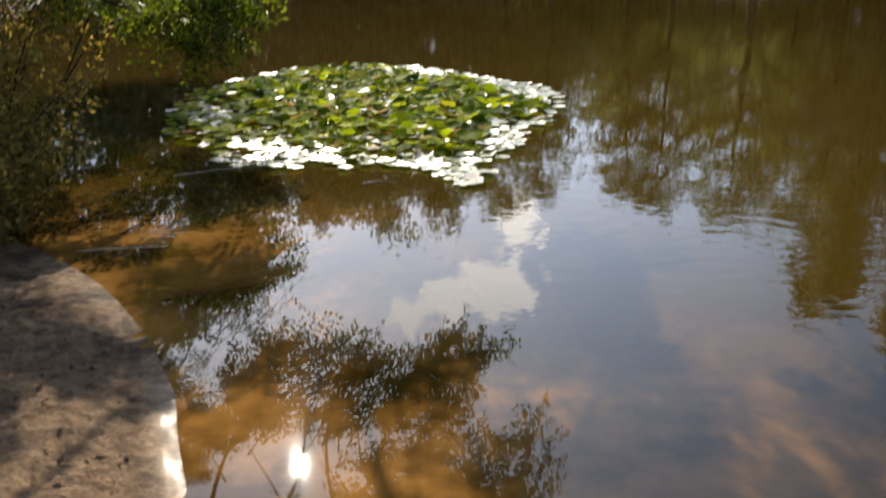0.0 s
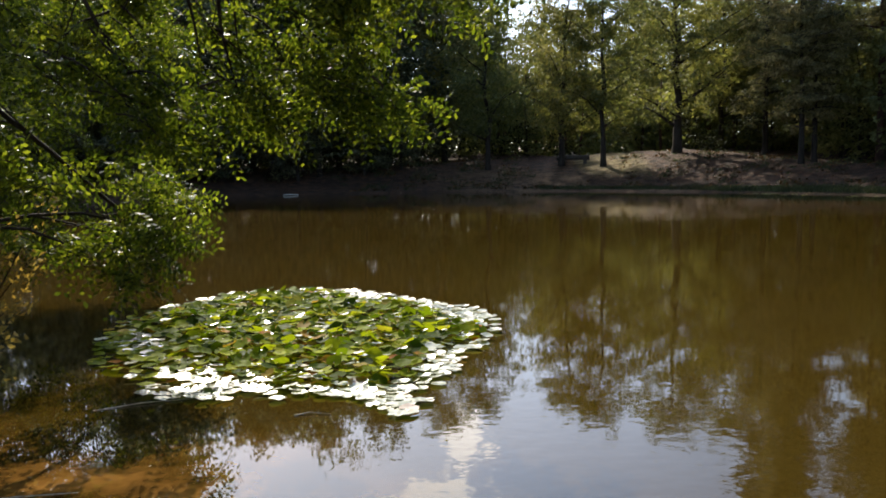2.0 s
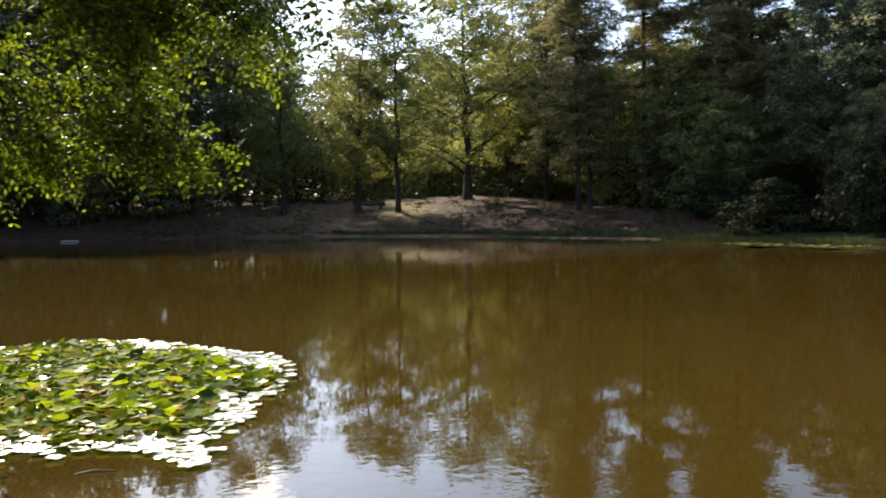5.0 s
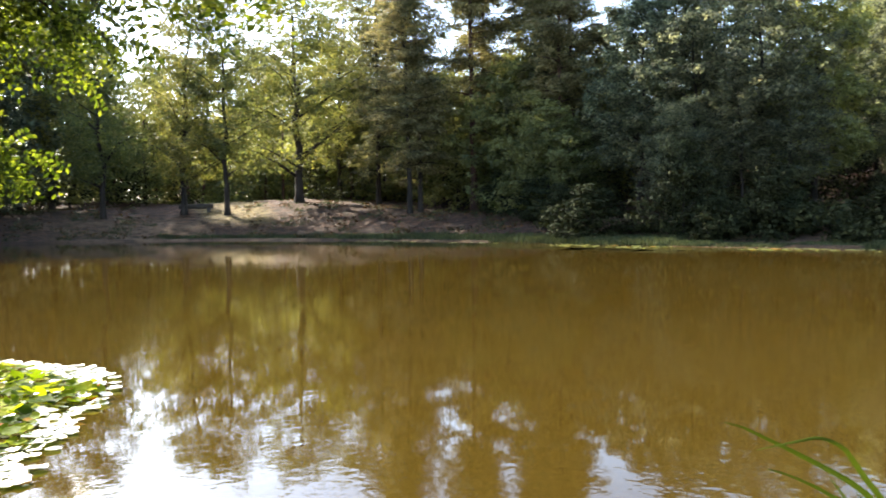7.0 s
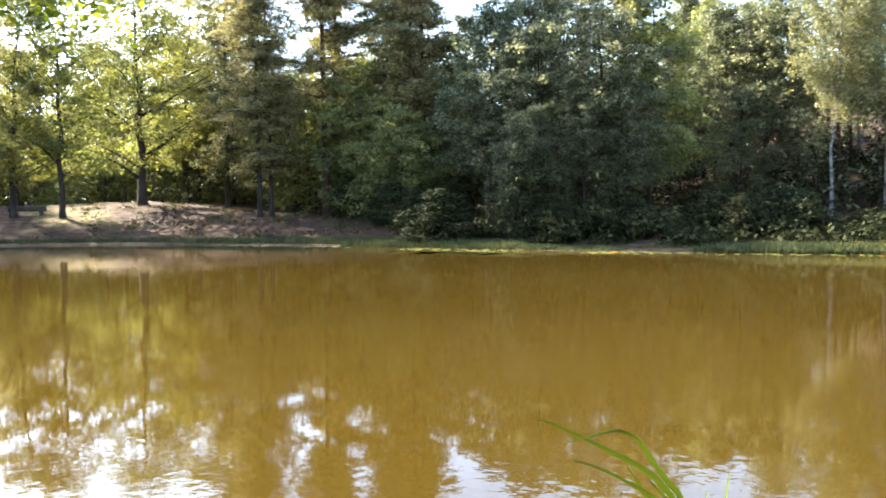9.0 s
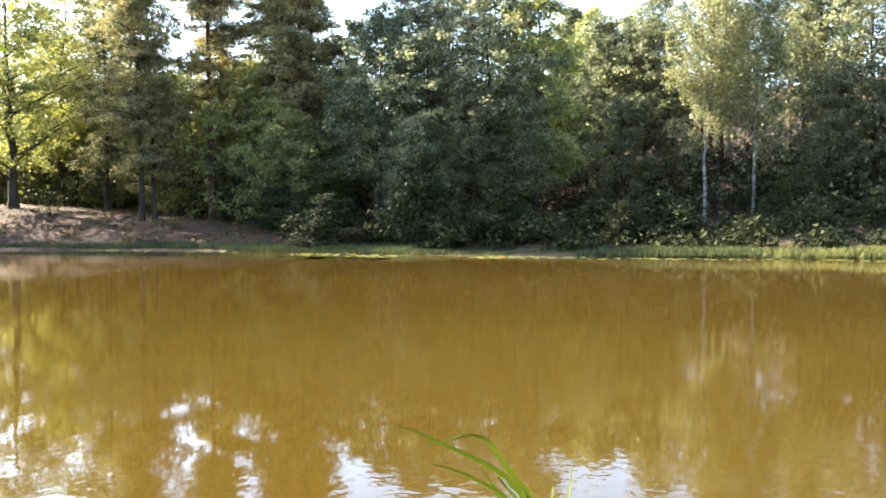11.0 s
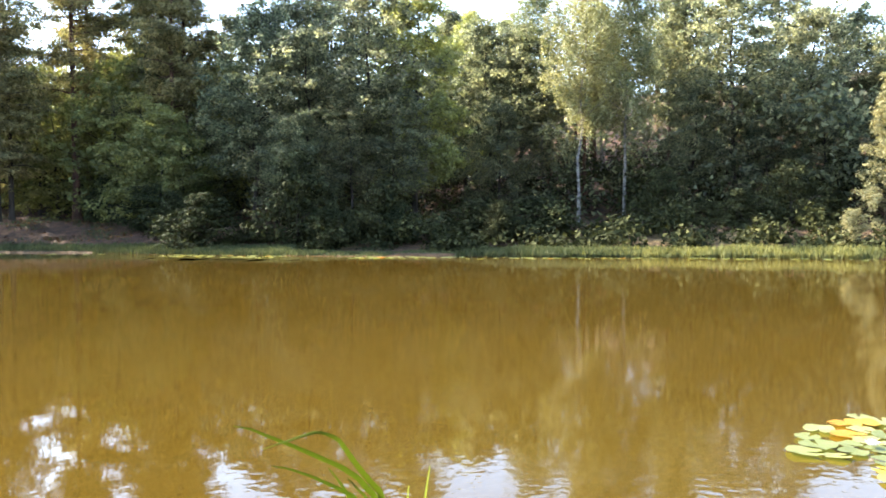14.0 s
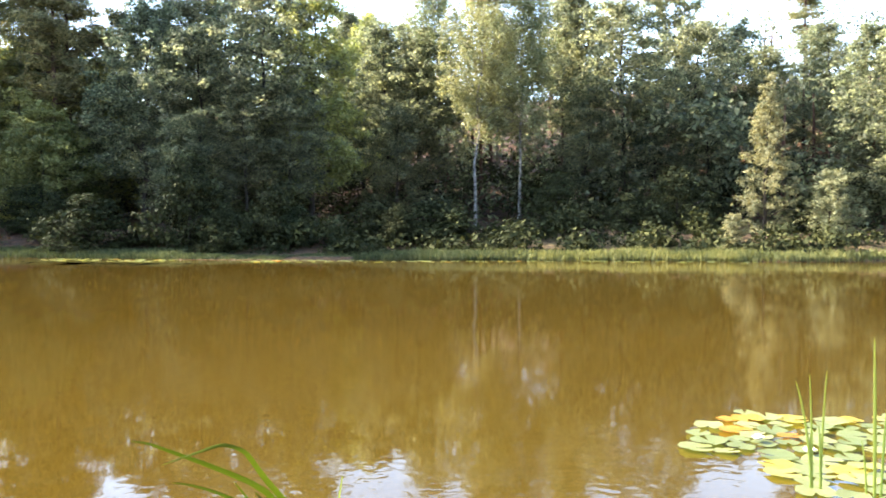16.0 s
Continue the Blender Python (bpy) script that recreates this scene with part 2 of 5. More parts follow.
def ground_material():
    m, n, l, b = material("bank_ground")
    place = n.new("ShaderNodeTexCoord")
    cover = n.new("ShaderNodeAttribute")
    cover.attribute_name = "cover"
    split = n.new("ShaderNodeSeparateColor")
    l.new(cover.outputs["Color"], split.inputs["Color"])
    where = place.outputs["Object"]
    fine, coarse, wide = noise_tex(n, l, 18, 8, 0.65, where), noise_tex(n, l, 2.2, 5, 0.6, where), noise_tex(n, l, 0.35, 4, 0.5, where)
    sand = ramp(n, l, fine, [(0.3, (0.12, 0.068, 0.038)), (0.7, (0.38, 0.245, 0.14))])
    # dark mottles: damp and leaf stains, and dappled shade put into the colour
    sand = mixed(n, l, 1.0, sand, ramp(n, l, coarse, [(0.36, (0.30, 0.26, 0.23)), (0.46, (0.92, 0.9, 0.87)), (0.7, (1.12, 1.1, 1.06))]), "MULTIPLY")
    litter = ramp(n, l, fine, [(0.3, (0.030, 0.016, 0.009)), (0.5, (0.078, 0.041, 0.023)), (0.72, (0.19, 0.10, 0.057))])
    litter = mixed(n, l, 1.0, litter, ramp(n, l, coarse, [(0.38, (0.35, 0.36, 0.36)), (0.5, (0.8, 0.8, 0.8)), (0.66, (1.45, 1.4, 1.3))]), "MULTIPLY")
    litter = mixed(n, l, 1.0, litter, ramp(n, l, wide, [(0.3, (0.8, 0.8, 0.8)), (0.7, (1.2, 1.1, 1.0))]), "MULTIPLY")
    turf = ramp(n, l, fine, [(0.3, (0.13, 0.105, 0.034)), (0.7, (0.34, 0.245, 0.09))])
    colour = mixed(n, l, split.outputs["Red"], litter, sand)
    grow = n.new("ShaderNodeMath")
    grow.operation = "MULTIPLY"
    l.new(split.outputs["Green"], grow.inputs[0])
    l.new(ramp(n, l, coarse, [(0.35, (0.2, 0.2, 0.2)), (0.6, (1, 1, 1))]), grow.inputs[1])
    l.new(mixed(n, l, grow.outputs[0], colour, turf), b.inputs["Base Color"])
    damp = n.new("ShaderNodeMapRange")
    damp.inputs["To Min"].default_value, damp.inputs["To Max"].default_value = 0.92, 0.22
    l.new(split.outputs["Blue"], damp.inputs["Value"])
    l.new(damp.outputs["Result"], b.inputs["Roughness"])
    gloss = n.new("ShaderNodeMapRange")
    gloss.inputs["To Min"].default_value, gloss.inputs["To Max"].default_value = 0.3, 0.38
    l.new(split.outputs["Blue"], gloss.inputs["Value"])
    l.new(gloss.outputs["Result"], b.inputs["Specular IOR Level"])
    both = n.new("ShaderNodeMath")
    both.operation = "ADD"
    l.new(fine, both.inputs[0])
    l.new(coarse, both.inputs[1])
    relief = bumped(n, l, b, both.outputs[0], 1.0, 0.08)
    smooth = n.new("ShaderNodeMapRange")
    smooth.inputs["To Min"].default_value, smooth.inputs["To Max"].default_value = 1.0, 0.06
    l.new(split.outputs["Blue"], smooth.inputs["Value"])
    l.new(smooth.outputs["Result"], relief.inputs["Strength"])
    return m


WATER, GROUND = water_material(), ground_material()


# ---- mesh helpers ----
def mesh_of(name, verts, faces, mat, smooth=False):
    me = bpy.data.meshes.new(name)
    me.from_pydata(np.asarray(verts).tolist(), [], np.asarray(faces).tolist() if not isinstance(faces, list) else faces)
    me.materials.append(mat)
    if smooth:
        me.polygons.foreach_set("use_smooth", [True] * len(me.polygons))
    me.update()
    return me


def piece(name, me, parent=None, label=""):
    ob = new(name, me)
    if parent:
        ob.parent = parent
    return tagged(ob, label) if label else ob


def part(name, bm, mat, parent=None, label=""):
    me = bpy.data.meshes.new(name)
    bm.to_mesh(me)
    bm.free()
    me.materials.append(mat)
    return piece(name, me, parent, label)


def tube(points, radii, sides=7):
    """Verts and faces of a round, tapered limb along points."""
    pts = [Vector([float(c) for c in p]) for p in points]
    verts, faces = [], []
    side = Vector((1, 0.3, 0.1))
    for i, p in enumerate(pts):
        along = (pts[min(i + 1, len(pts) - 1)] - pts[max(i - 1, 0)]).normalized()
        u = along.cross(side)
        if u.length < 1e-3:
            u = along.cross(Vector((0, 1, 0)))
        u.normalize()
        v = along.cross(u)
        for k in range(sides):
            a = 2 * math.pi * k / sides
            verts.append(p + float(radii[i]) * (math.cos(a) * u + math.sin(a) * v))
    for i in range(len(pts) - 1):
        for k in range(sides):
            a, b = i * sides + k, i * sides + (k + 1) % sides
            faces.append((a, b, b + sides, a + sides))
    faces.append(tuple(range((len(pts) - 1) * sides, len(pts) * sides)))
    return verts, faces


def joined(pieces):
    verts, faces = [], []
    for v, f in pieces:
        n0 = len(verts)
        verts += [tuple(p) for p in v]
        faces += [tuple(i + n0 for i in q) for q in f]
    return verts, faces


def unit(rng, n):
    v = rng.normal(size=(n, 3))
    return v / np.linalg.norm(v, axis=1, keepdims=True)


def leaf_cards(rng, centres, length, width, lean=None, far=False):
    """Small leaves, turned at random; lean: normals drawn towards this way; far: three corners, else four and folded."""
    n = len(centres)
    normal = unit(rng, n)
    if lean is not None:
        normal = normal + lean
        normal /= np.linalg.norm(normal, axis=1, keepdims=True)
    along = np.cross(normal, unit(rng, n))
    along /= np.linalg.norm(along, axis=1, keepdims=True)
    across = np.cross(normal, along)
    size = rng.uniform(0.65, 1.3, (n, 1))
    a, b = along * size * length / 2, across * size * width / 2
    if far:
        verts = np.stack([centres - a + b, centres - a - b, centres + a], 1).reshape(-1, 3)
        return verts, np.arange(3 * n).reshape(-1, 3)
    fold = normal * size * length * 0.12
    verts = np.stack([centres - a, centres + b + fold, centres + a, centres - b + fold], 1).reshape(-1, 3)
    return verts, np.arange(4 * n).reshape(-1, 4)


# ---- ground and water ----
SHORE = [(-0.60, 2.45), (-0.68, 2.72), (-0.80, 3.07), (-0.92, 3.4), (-1.2, 3.92), (-1.57, 4.46), (-2.1, 5.0), (-2.7, 5.5), (-4.2, 7.6), (-6.4, 12.0), (-9.0, 20.0), (-11.2, 27.0),
         (-13.2, 33.0), (-12.5, 42.0), (-8.5, 49.0), (-3.0, 51.3), (4.8, 50.8), (13.1, 47.6), (19.3, 40.4), (22.6, 34.6), (24.5, 28.4),
         (26.3, 23.5), (28.7, 18.8), (30.6, 14.6), (33.0, 10.6), (34.6, 6.6), (36.2, 2.6), (39.5, -1.5), (43.0, -8.0), (43.0, -16.0),
         (36.0, -22.0), (25.0, -19.0), (14.0, -11.0), (7.5, -5.5), (4.4, -1.4), (2.7, 0.7), (0.7, 1.85)]
CENTRE = np.array([12.0, 22.0])


def closed_curve(points, steps):
    p = np.array(points)
    out = []
    for i in range(len(p)):
        a, b, c, d = p[i - 1], p[i], p[(i + 1) % len(p)], p[(i + 2) % len(p)]
        for u in np.linspace(0, 1, steps, endpoint=False):
            out.append(0.5 * (2 * b + (c - a) * u + (2 * a - 5 * b + 4 * c - d) * u**2 + (3 * b - a - 3 * c + d) * u**3))
    return np.array(out)


rim = closed_curve(SHORE, 12) - CENTRE
rim_angle, rim_radius = np.arctan2(rim[:, 0], rim[:, 1]), np.hypot(rim[:, 0], rim[:, 1])
order = np.argsort(rim_angle)
rim_angle, rim_radius = rim_angle[order], rim_radius[order]
rough_rng = np.random.default_rng(5)


def step(a, b, v):
    u = np.clip((v - a) / (b - a), 0, 1)
    return u * u * (3 - 2 * u)


def shore_radius(angle):
    wobble = 0.016 * np.sin(196 * angle + 2 * np.sin(57 * angle)) + 0.010 * np.sin(431 * angle + 1.5 * np.sin(83 * angle)) + 0.04 * np.sin(61 * angle + 1)
    near = step(-2.75, -2.65, angle) * step(-2.3, -2.4, angle)
    return np.interp(angle, rim_angle, rim_radius, period=2 * math.pi) + wobble * (1 - 0.85 * near)


TURN_AT = np.radians([-180, -150, -120, -60, -20, 5, 16, 30, 50, 110, 130, 155, 180])
BANK_HEIGHT = [0.45, 0.32, 0.55, 1.0, 1.4, 2.05, 2.2, 1.3, 1.1, 1.1, 0.8, 0.6, 0.45]
BROW = [9, 9, 9, 9, 10, 15, 15, 10, 9, 9, 9, 9, 9]
HILL_HEIGHT = [1.0, 1.0, 2.0, 7.0, 4.0, 0.5, 0.7, 4.5, 11.0, 13.0, 12.0, 5.0, 1.0]


def ground_height(x, y):
    x, y = np.asarray(x, float), np.asarray(y, float)
    dx, dy = x - CENTRE[0], y - CENTRE[1]
    angle, radius = np.arctan2(dx, dy), np.hypot(dx, dy)
    s = radius - shore_radius(angle)
    bank, hill = np.interp(angle, TURN_AT, BANK_HEIGHT), np.interp(angle, TURN_AT, HILL_HEIGHT)
    brow = np.interp(angle, TURN_AT, BROW)
    out = 0.10 * step(0, 0.7, s) + bank * step(0.2, brow, s) + hill * step(11, 55, s)
    wavy = 0.05 * np.sin(1.7 * x + 0.6 * y) * np.sin(1.3 * y - 0.4 * x) * step(0.5, 4, s) + 0.3 * np.sin(0.21 * x) * np.sin(0.17 * y + 1) * step(8, 30, s)
    return np.where(s < 0, -np.minimum(1.6, 0.03 + 0.22 * -s), out + wavy)


def bearing_at(bearing, distance):
    """A place by its bearing and distance from the spot on the near bank."""
    b = radians(bearing)
    return 0.1 + distance * math.sin(b), 0.2 + distance * math.cos(b)


def build_ground():
    angles = np.radians(np.concatenate([np.arange(-180, -165, 0.6), np.arange(-165, -138, 0.07), np.arange(-138, 180, 0.6)]))
    turns = len(angles)
    r = shore_radius(angles)
    offs = list(np.arange(0, 1.5, 0.06)) + [1.58, 1.7, 1.85, 2, 2.2, 2.6, 3.3, 4.2, 5.3, 6.6, 8.2, 10, 12.5, 15.5, 19, 24, 30, 38, 48, 60, 80, 120, 250, 700, 2500]
    rings = [(r * k) for k in (0.25, 0.5, 0.75, 0.9, 0.96, 0.985)] + [r - 0.1] + [r + o for o in offs]
    verts, cover = [], []
    for ring in rings:
        x, y = CENTRE[0] + ring * np.sin(angles), CENTRE[1] + ring * np.cos(angles)
        z = ground_height(x, y)
        s = ring - r
        near = step(14, 4, np.hypot(x, y))
        z = np.where((s > 0) & (s < 12), z + near * (0.007 * rough_rng.normal(size=turns) + 0.012 * np.sin(9 * x + 3 * y) * np.sin(8 * y - 4 * x)) * step(0.05, 0.4, s), z)
        verts.append(np.stack([x, y, z], 1))
        turn = np.degrees(angles)
        # far sand is mixed with dark litter in patches, standing in for tree shade
        beach = np.where(turn < -90, step(-175, -160, turn), step(-16, -8, turn) * step(18, 10, turn)) * step(np.where(turn < -90, 9.0, np.where(turn < 3, 9.0, 2.5)), np.where(turn < -90, 4.0, np.where(turn < 3, 6.0, 0.9)), s) * np.where(turn < -90, 1.0, 0.5 + 0.3 * np.sin(3.1 * x + 1.7 * y) * np.sin(0.9 * x)) + step(95, 97, turn) * step(101, 99, turn) * step(1.3, 0.7, s) * 0.15
        lawn = step(3, 5, turn) * step(12, 10, turn) * step(5, 8, s) * step(26, 20, s) + step(12, 22, turn) * step(165, 150, turn) * step(np.where(turn < 75, 2.6, 8.0), np.where(turn < 75, 1.2, 5.0), s) * np.where(turn < 80, 0.22, 0.5) * (1 - 0.75 * step(80, 86, turn) * step(111, 104, turn))
        cover.append(np.stack([np.clip(beach - lawn, 0, 1), np.clip(lawn, 0, 1), step(0.17, 0.04, s) * np.where(turn < -90, 0.25 + 0.75 * step(3.7, 3.2, y) * (0.85 + 0.15 * np.sin(23 * x + 31 * y)), np.where(turn < 4, 0.25, 0.0)), 0 * s + 1], 1))
    verts, cover = np.concatenate(verts), np.concatenate(cover)
    k = np.arange(turns)
    faces = [tuple(k[::-1].tolist())]
    for i in range(len(rings) - 1):
        a, b = i * turns + k, i * turns + (k + 1) % turns
        faces += np.stack([a, b, b + turns, a + turns], 1).tolist()
    me = mesh_of("ground", verts, [tuple(f) for f in faces], GROUND, True)
    me.attributes.new("cover", "FLOAT_COLOR", "POINT").data.foreach_set("color", cover.ravel())
    bm = bmesh.new()
    bm.from_mesh(me)
    bmesh.ops.recalc_face_normals(bm, faces=bm.faces)
    bm.to_mesh(me)
    bm.free()
    tagged(new("ground", me), "sandy and leaf-strewn banks round the pond", "ground", kind="structure")


def build_water():
    turns = 360
    angles = np.linspace(-math.pi, math.pi, turns, endpoint=False)
    r = shore_radius(angles)
    rings = [r * k for k in (0.3, 0.6, 0.8)] + [r - o for o in (3.0, 2.2, 1.5, 1.0, 0.5, 0.0)] + [r + 0.25]
    verts, shallow = [], []
    for ring in rings:
        x, y = CENTRE[0] + ring * np.sin(angles), CENTRE[1] + ring * np.cos(angles)
        verts.append(np.stack([x, y, 0 * x], 1))
        reach = np.interp(np.degrees(angles), [-180, -158, -149, -143, -139, -125, -100, 180], [0.8, 1.0, 2.5, 2.2, 0.9, 0.6, 0.6, 0.8])
        shallow.append(step(reach, 0.15 * reach, r - ring) * 0.9)
    k = np.arange(turns)
    faces = [tuple(k[::-1].tolist())]
    for i in range(len(rings) - 1):
        a, b = i * turns + k, i * turns + (k + 1) % turns
        faces += [tuple(f) for f in np.stack([a, a + turns, b + turns, b], 1).tolist()]
    me = mesh_of("water", np.concatenate(verts), faces, WATER, True)
    me.attributes.new("shallow", "FLOAT", "POINT").data.foreach_set("value", np.concatenate(shallow))
    bm = bmesh.new()
    bm.from_mesh(me)
    bmesh.ops.recalc_face_normals(bm, faces=bm.faces)
    if bm.faces[0].normal.z < 0:
        bmesh.ops.reverse_faces(bm, faces=bm.faces)
    bm.to_mesh(me)
    bm.free()
    tagged(new("water", me), "still olive-brown pond water with faint ripples", "water", kind="structure")


build_ground()
build_water()


# ---- trees ----
def limb(rng, start, end, r0, r1, sag=0.0, bends=5, sides=6):
    a, b = np.array(start, float), np.array(end, float)
    length = np.linalg.norm(b - a)
    pts, rad = [], []
    wob = rng.normal(size=3) * 0.06 * length
    for u in np.linspace(0, 1, bends):
        p = a + (b - a) * u + wob * math.sin(math.pi * u)
        p[2] += sag * length * math.sin(math.pi * u)
        pts.append(p)
        rad.append(r0 + (r1 - r0) * u)
    return tube(pts, rad, sides)


def bough_line(shape, u, seed, a, rng):
    """Height share, reach share and rise share of the bough at share u of the crown."""
    if shape == "round":
        h = u ** 0.9
        return h, math.sin(math.pi * min(1, 0.16 + 0.80 * h)) ** 0.55 * rng.uniform(0.72, 1.18), 0.55
    if shape == "alder":
        h = u ** 0.9
        return h, (math.sin(math.pi * min(1, 0.26 + 0.72 * h)) ** 0.75 + 0.04) * rng.uniform(0.68, 1.2), 0.35
    if shape == "cone":
        return u, (1 - u) ** 0.75 * (0.75 + 0.25 * min(1, u * 6)) * rng.uniform(0.75, 1.15) + 0.05, 0.45
    if shape == "pine":
        h = u ** 0.85
        return h, (1 - 0.70 * h**1.6) * min(1, 0.55 + 1.9 * h) * (0.74 + 0.26 * math.sin(h * 24 + seed)) * rng.uniform(0.65, 1.2), 0.06
    return u, math.sqrt(max(0, 1 - u * u * 0.9)) * (0.8 + 0.28 * math.sin(3 * a + seed) + 0.16 * math.sin(5 * a + 2.0 * seed)), 0.5


def make_tree(name, seed, height, radius, base, trunk_radius, leaf_mat, bark_mat, leaves, leaf=0.18, slim=0.62, shape="round",
              boughs=60, sprays=6, spread=0.75, flat=0.58, hang=0.0, inner=0.35, limb_size=0.34):
    """A tree at the origin: trunk with limbs, and a crown of leaves in flat, layered sprays along its boughs."""
    rng = np.random.default_rng(seed)
    top = height * 0.93
    sway = rng.normal(size=2) * 0.012 * height
    bend = 0.003 if shape == "pine" else 0.010
    stem, widths = [(0, 0, -0.4), (0, 0, 0.5)], [trunk_radius * 1.5, trunk_radius * 1.06]
    for k, u in enumerate(np.linspace(0, 1, 9)[1:], 1):
        stem.append((sway[0] * 3 * u * u + bend * height * math.sin(2.6 * k + seed) * (k > 1), sway[1] * 3 * u * u + bend * height * math.cos(2.1 * k + seed) * (k > 1), top * u))
        widths.append(trunk_radius * (1 - 0.9 * u))
    tubes = [tube(stem, widths, 8)]
    spots, sizes, outward = [], [], []
    for c in range(boughs):
        u, a = (c + 0.5) / boughs, c * 2.399963 + rng.normal() * 0.35
        h, reach, rise = bough_line(shape, u, seed, a, rng)
        reach *= radius
        z = base + (height - base) * h + rng.normal() * 0.02 * height
        way = np.array([math.cos(a), math.sin(a), 0.0])
        k = min(0.97, max(0.02, (z - rise * reach) / top))
        root = np.array([sway[0] * 3 * k * k, sway[1] * 3 * k * k, k * top])
        tip = root * np.array([1, 1, 0]) + way * reach + np.array([0, 0, z])
        if shape == "pine" or c % 3 == 0:
            tubes.append(limb(rng, root, tip, trunk_radius * limb_size * (1.15 - k), 0.012, 0.05, 4, 5))
        side = np.array([-way[1], way[0], 0.0])
        count = max(2, int(round(sprays * (0.45 + 0.55 * reach / radius))))
        for i in range(count):
            v = inner + (1.04 - inner) * (i + rng.uniform()) / count
            p = root + (tip - root) * v + side * rng.normal() * 0.26 * reach * (0.35 + 0.65 * v) + np.array([0, 0, rng.normal() * 0.28 * spread])
            spots.append(p)
            sizes.append(spread * rng.uniform(0.45, 1.5) * (1.15 - 0.4 * v))
            outward.append(way)
    verts, faces = joined(tubes)
    thing = new(name)
    piece("trunk", mesh_of(name + "_trunk", verts, faces, bark_mat, True), thing)
    spots, sizes, outward = np.array(spots), np.array(sizes), np.array(outward)
    which = rng.choice(len(spots), size=leaves, p=sizes**2 / (sizes**2).sum())
    puff = unit(rng, leaves) * rng.uniform(0.02, 1.0, (leaves, 1)) ** 0.5
    ragged = 1 + 0.25 * rng.normal(size=(leaves, 1))
    offset = puff * ragged * sizes[which][:, None] * np.array([1, 1, flat])
    along = (offset * outward[which]).sum(1)
    offset[:, 2] -= 0.16 * np.maximum(along, 0) ** 2 / sizes[which] + hang * sizes[which] * rng.uniform(0, 1, leaves) ** 1.5
    points = spots[which] + offset
    if shape == "bush":
        points[:, 2] = np.abs(points[:, 2])
    lean = puff * 1.1 + outward[which] * 0.35 + np.array([0, 0, 0.9])
    lv, lf = leaf_cards(rng, points, leaf, leaf * slim, lean, True)
    piece("crown", mesh_of(name + "_crown", lv, lf, leaf_mat), thing)
    return thing


KINDS = {}


def variant(key, label, category, **how):
    t = make_tree(**how)
    KINDS[key] = t
    t["used"] = False
    return tagged(t, label, category)


def plant(key, bearing, distance, size=1.0, turn=0.0, group="trees round the pond", stretch=1.0):
    x, y = bearing_at(bearing, distance)
    return plant_at(key, x, y, size, turn, group, stretch)


def plant_at(key, x, y, size=1.0, turn=0.0, group="trees round the pond", stretch=1.0):
    source = KINDS[key]
    m = pose(x, y, float(ground_height(x, y)), 0, 0, turn)
    if source["used"]:
        ob = copy_thing(source, m)
    else:
        ob = source
        ob["used"] = True
        ob.matrix_basis = m
    ob.scale = (size, size, size * stretch)
    ob["group"] = group
    return ob


oak_text = "broad-leaved oak with dark trunk and open sunlit crown"
OAK = dict(name="oak_tree", leaf_mat=OAK_LEAF, bark_mat=DARK_BARK, leaves=21000, leaf=0.225, boughs=74, sprays=8, spread=0.80, flat=0.5, inner=0.25, limb_size=0.42)
variant("oak_a", oak_text, "tree", seed=11, height=18, radius=4.4, base=3.4, trunk_radius=0.26, **OAK)
variant("oak_b", oak_text, "tree", seed=12, height=18, radius=3.8, base=3.4, trunk_radius=0.22, **dict(OAK, leaves=16000))
variant("oak_c", oak_text, "tree", seed=13, height=16, radius=4.8, base=3.4, trunk_radius=0.30, **dict(OAK, leaves=19000))
FAR_OAK = dict(OAK, leaves=11000, leaf=0.31)
variant("oak_d", "distant oak in full leaf behind the sunny clearing", "tree", seed=15, height=16, radius=4.6, base=2.6, trunk_radius=0.24, **FAR_OAK)
variant("sapling", "young green tree in the undergrowth, leaves lightened as if sunlit", "tree", name="young_tree", seed=14, height=6.5, radius=2.4, base=0.4, trunk_radius=0.07,
        leaf_mat=SUNLIT_TONE_LEAF, bark_mat=DARK_BARK, leaves=6000, leaf=0.19, shape="alder", boughs=40, sprays=5, spread=0.5)
alder_text = "dense dark green alder leafed almost to the ground"
ALDER = dict(name="alder_tree", leaf_mat=ALDER_LEAF, bark_mat=DARK_BARK, shape="alder", leaf=0.205)
variant("alder_a", alder_text, "tree", seed=21, height=14, radius=3.8, base=3.6, trunk_radius=0.18, leaves=20500, boughs=76, sprays=7, spread=0.62, **ALDER)
variant("alder_b", alder_text, "tree", seed=22, height=15, radius=3.2, base=5.0, trunk_radius=0.17, leaves=18500, boughs=72, sprays=6, spread=0.60, **ALDER)
variant("alder_c", alder_text, "tree", seed=23, height=13, radius=4.2, base=0.8, trunk_radius=0.18, leaves=23000, boughs=80, sprays=7, spread=0.64, **ALDER)
SHADED = dict(ALDER, leaf=0.36, leaves=6500, boughs=50, sprays=5, spread=0.9)
variant("shaded_a", "tall alder standing in deep shade", "tree", seed=24, height=14, radius=3.8, base=1.6, trunk_radius=0.18, **SHADED)
variant("shaded_b", "tall alder standing in deep shade", "tree", seed=25, height=15, radius=3.4, base=2.4, trunk_radius=0.17, **SHADED)
variant("shaded_c", "tall alder standing in deep shade", "tree", seed=26, height=13, radius=4.2, base=0.8, trunk_radius=0.18, **SHADED)
pine_text = "tall Scots pine with reddish trunk and tiered dark needles"
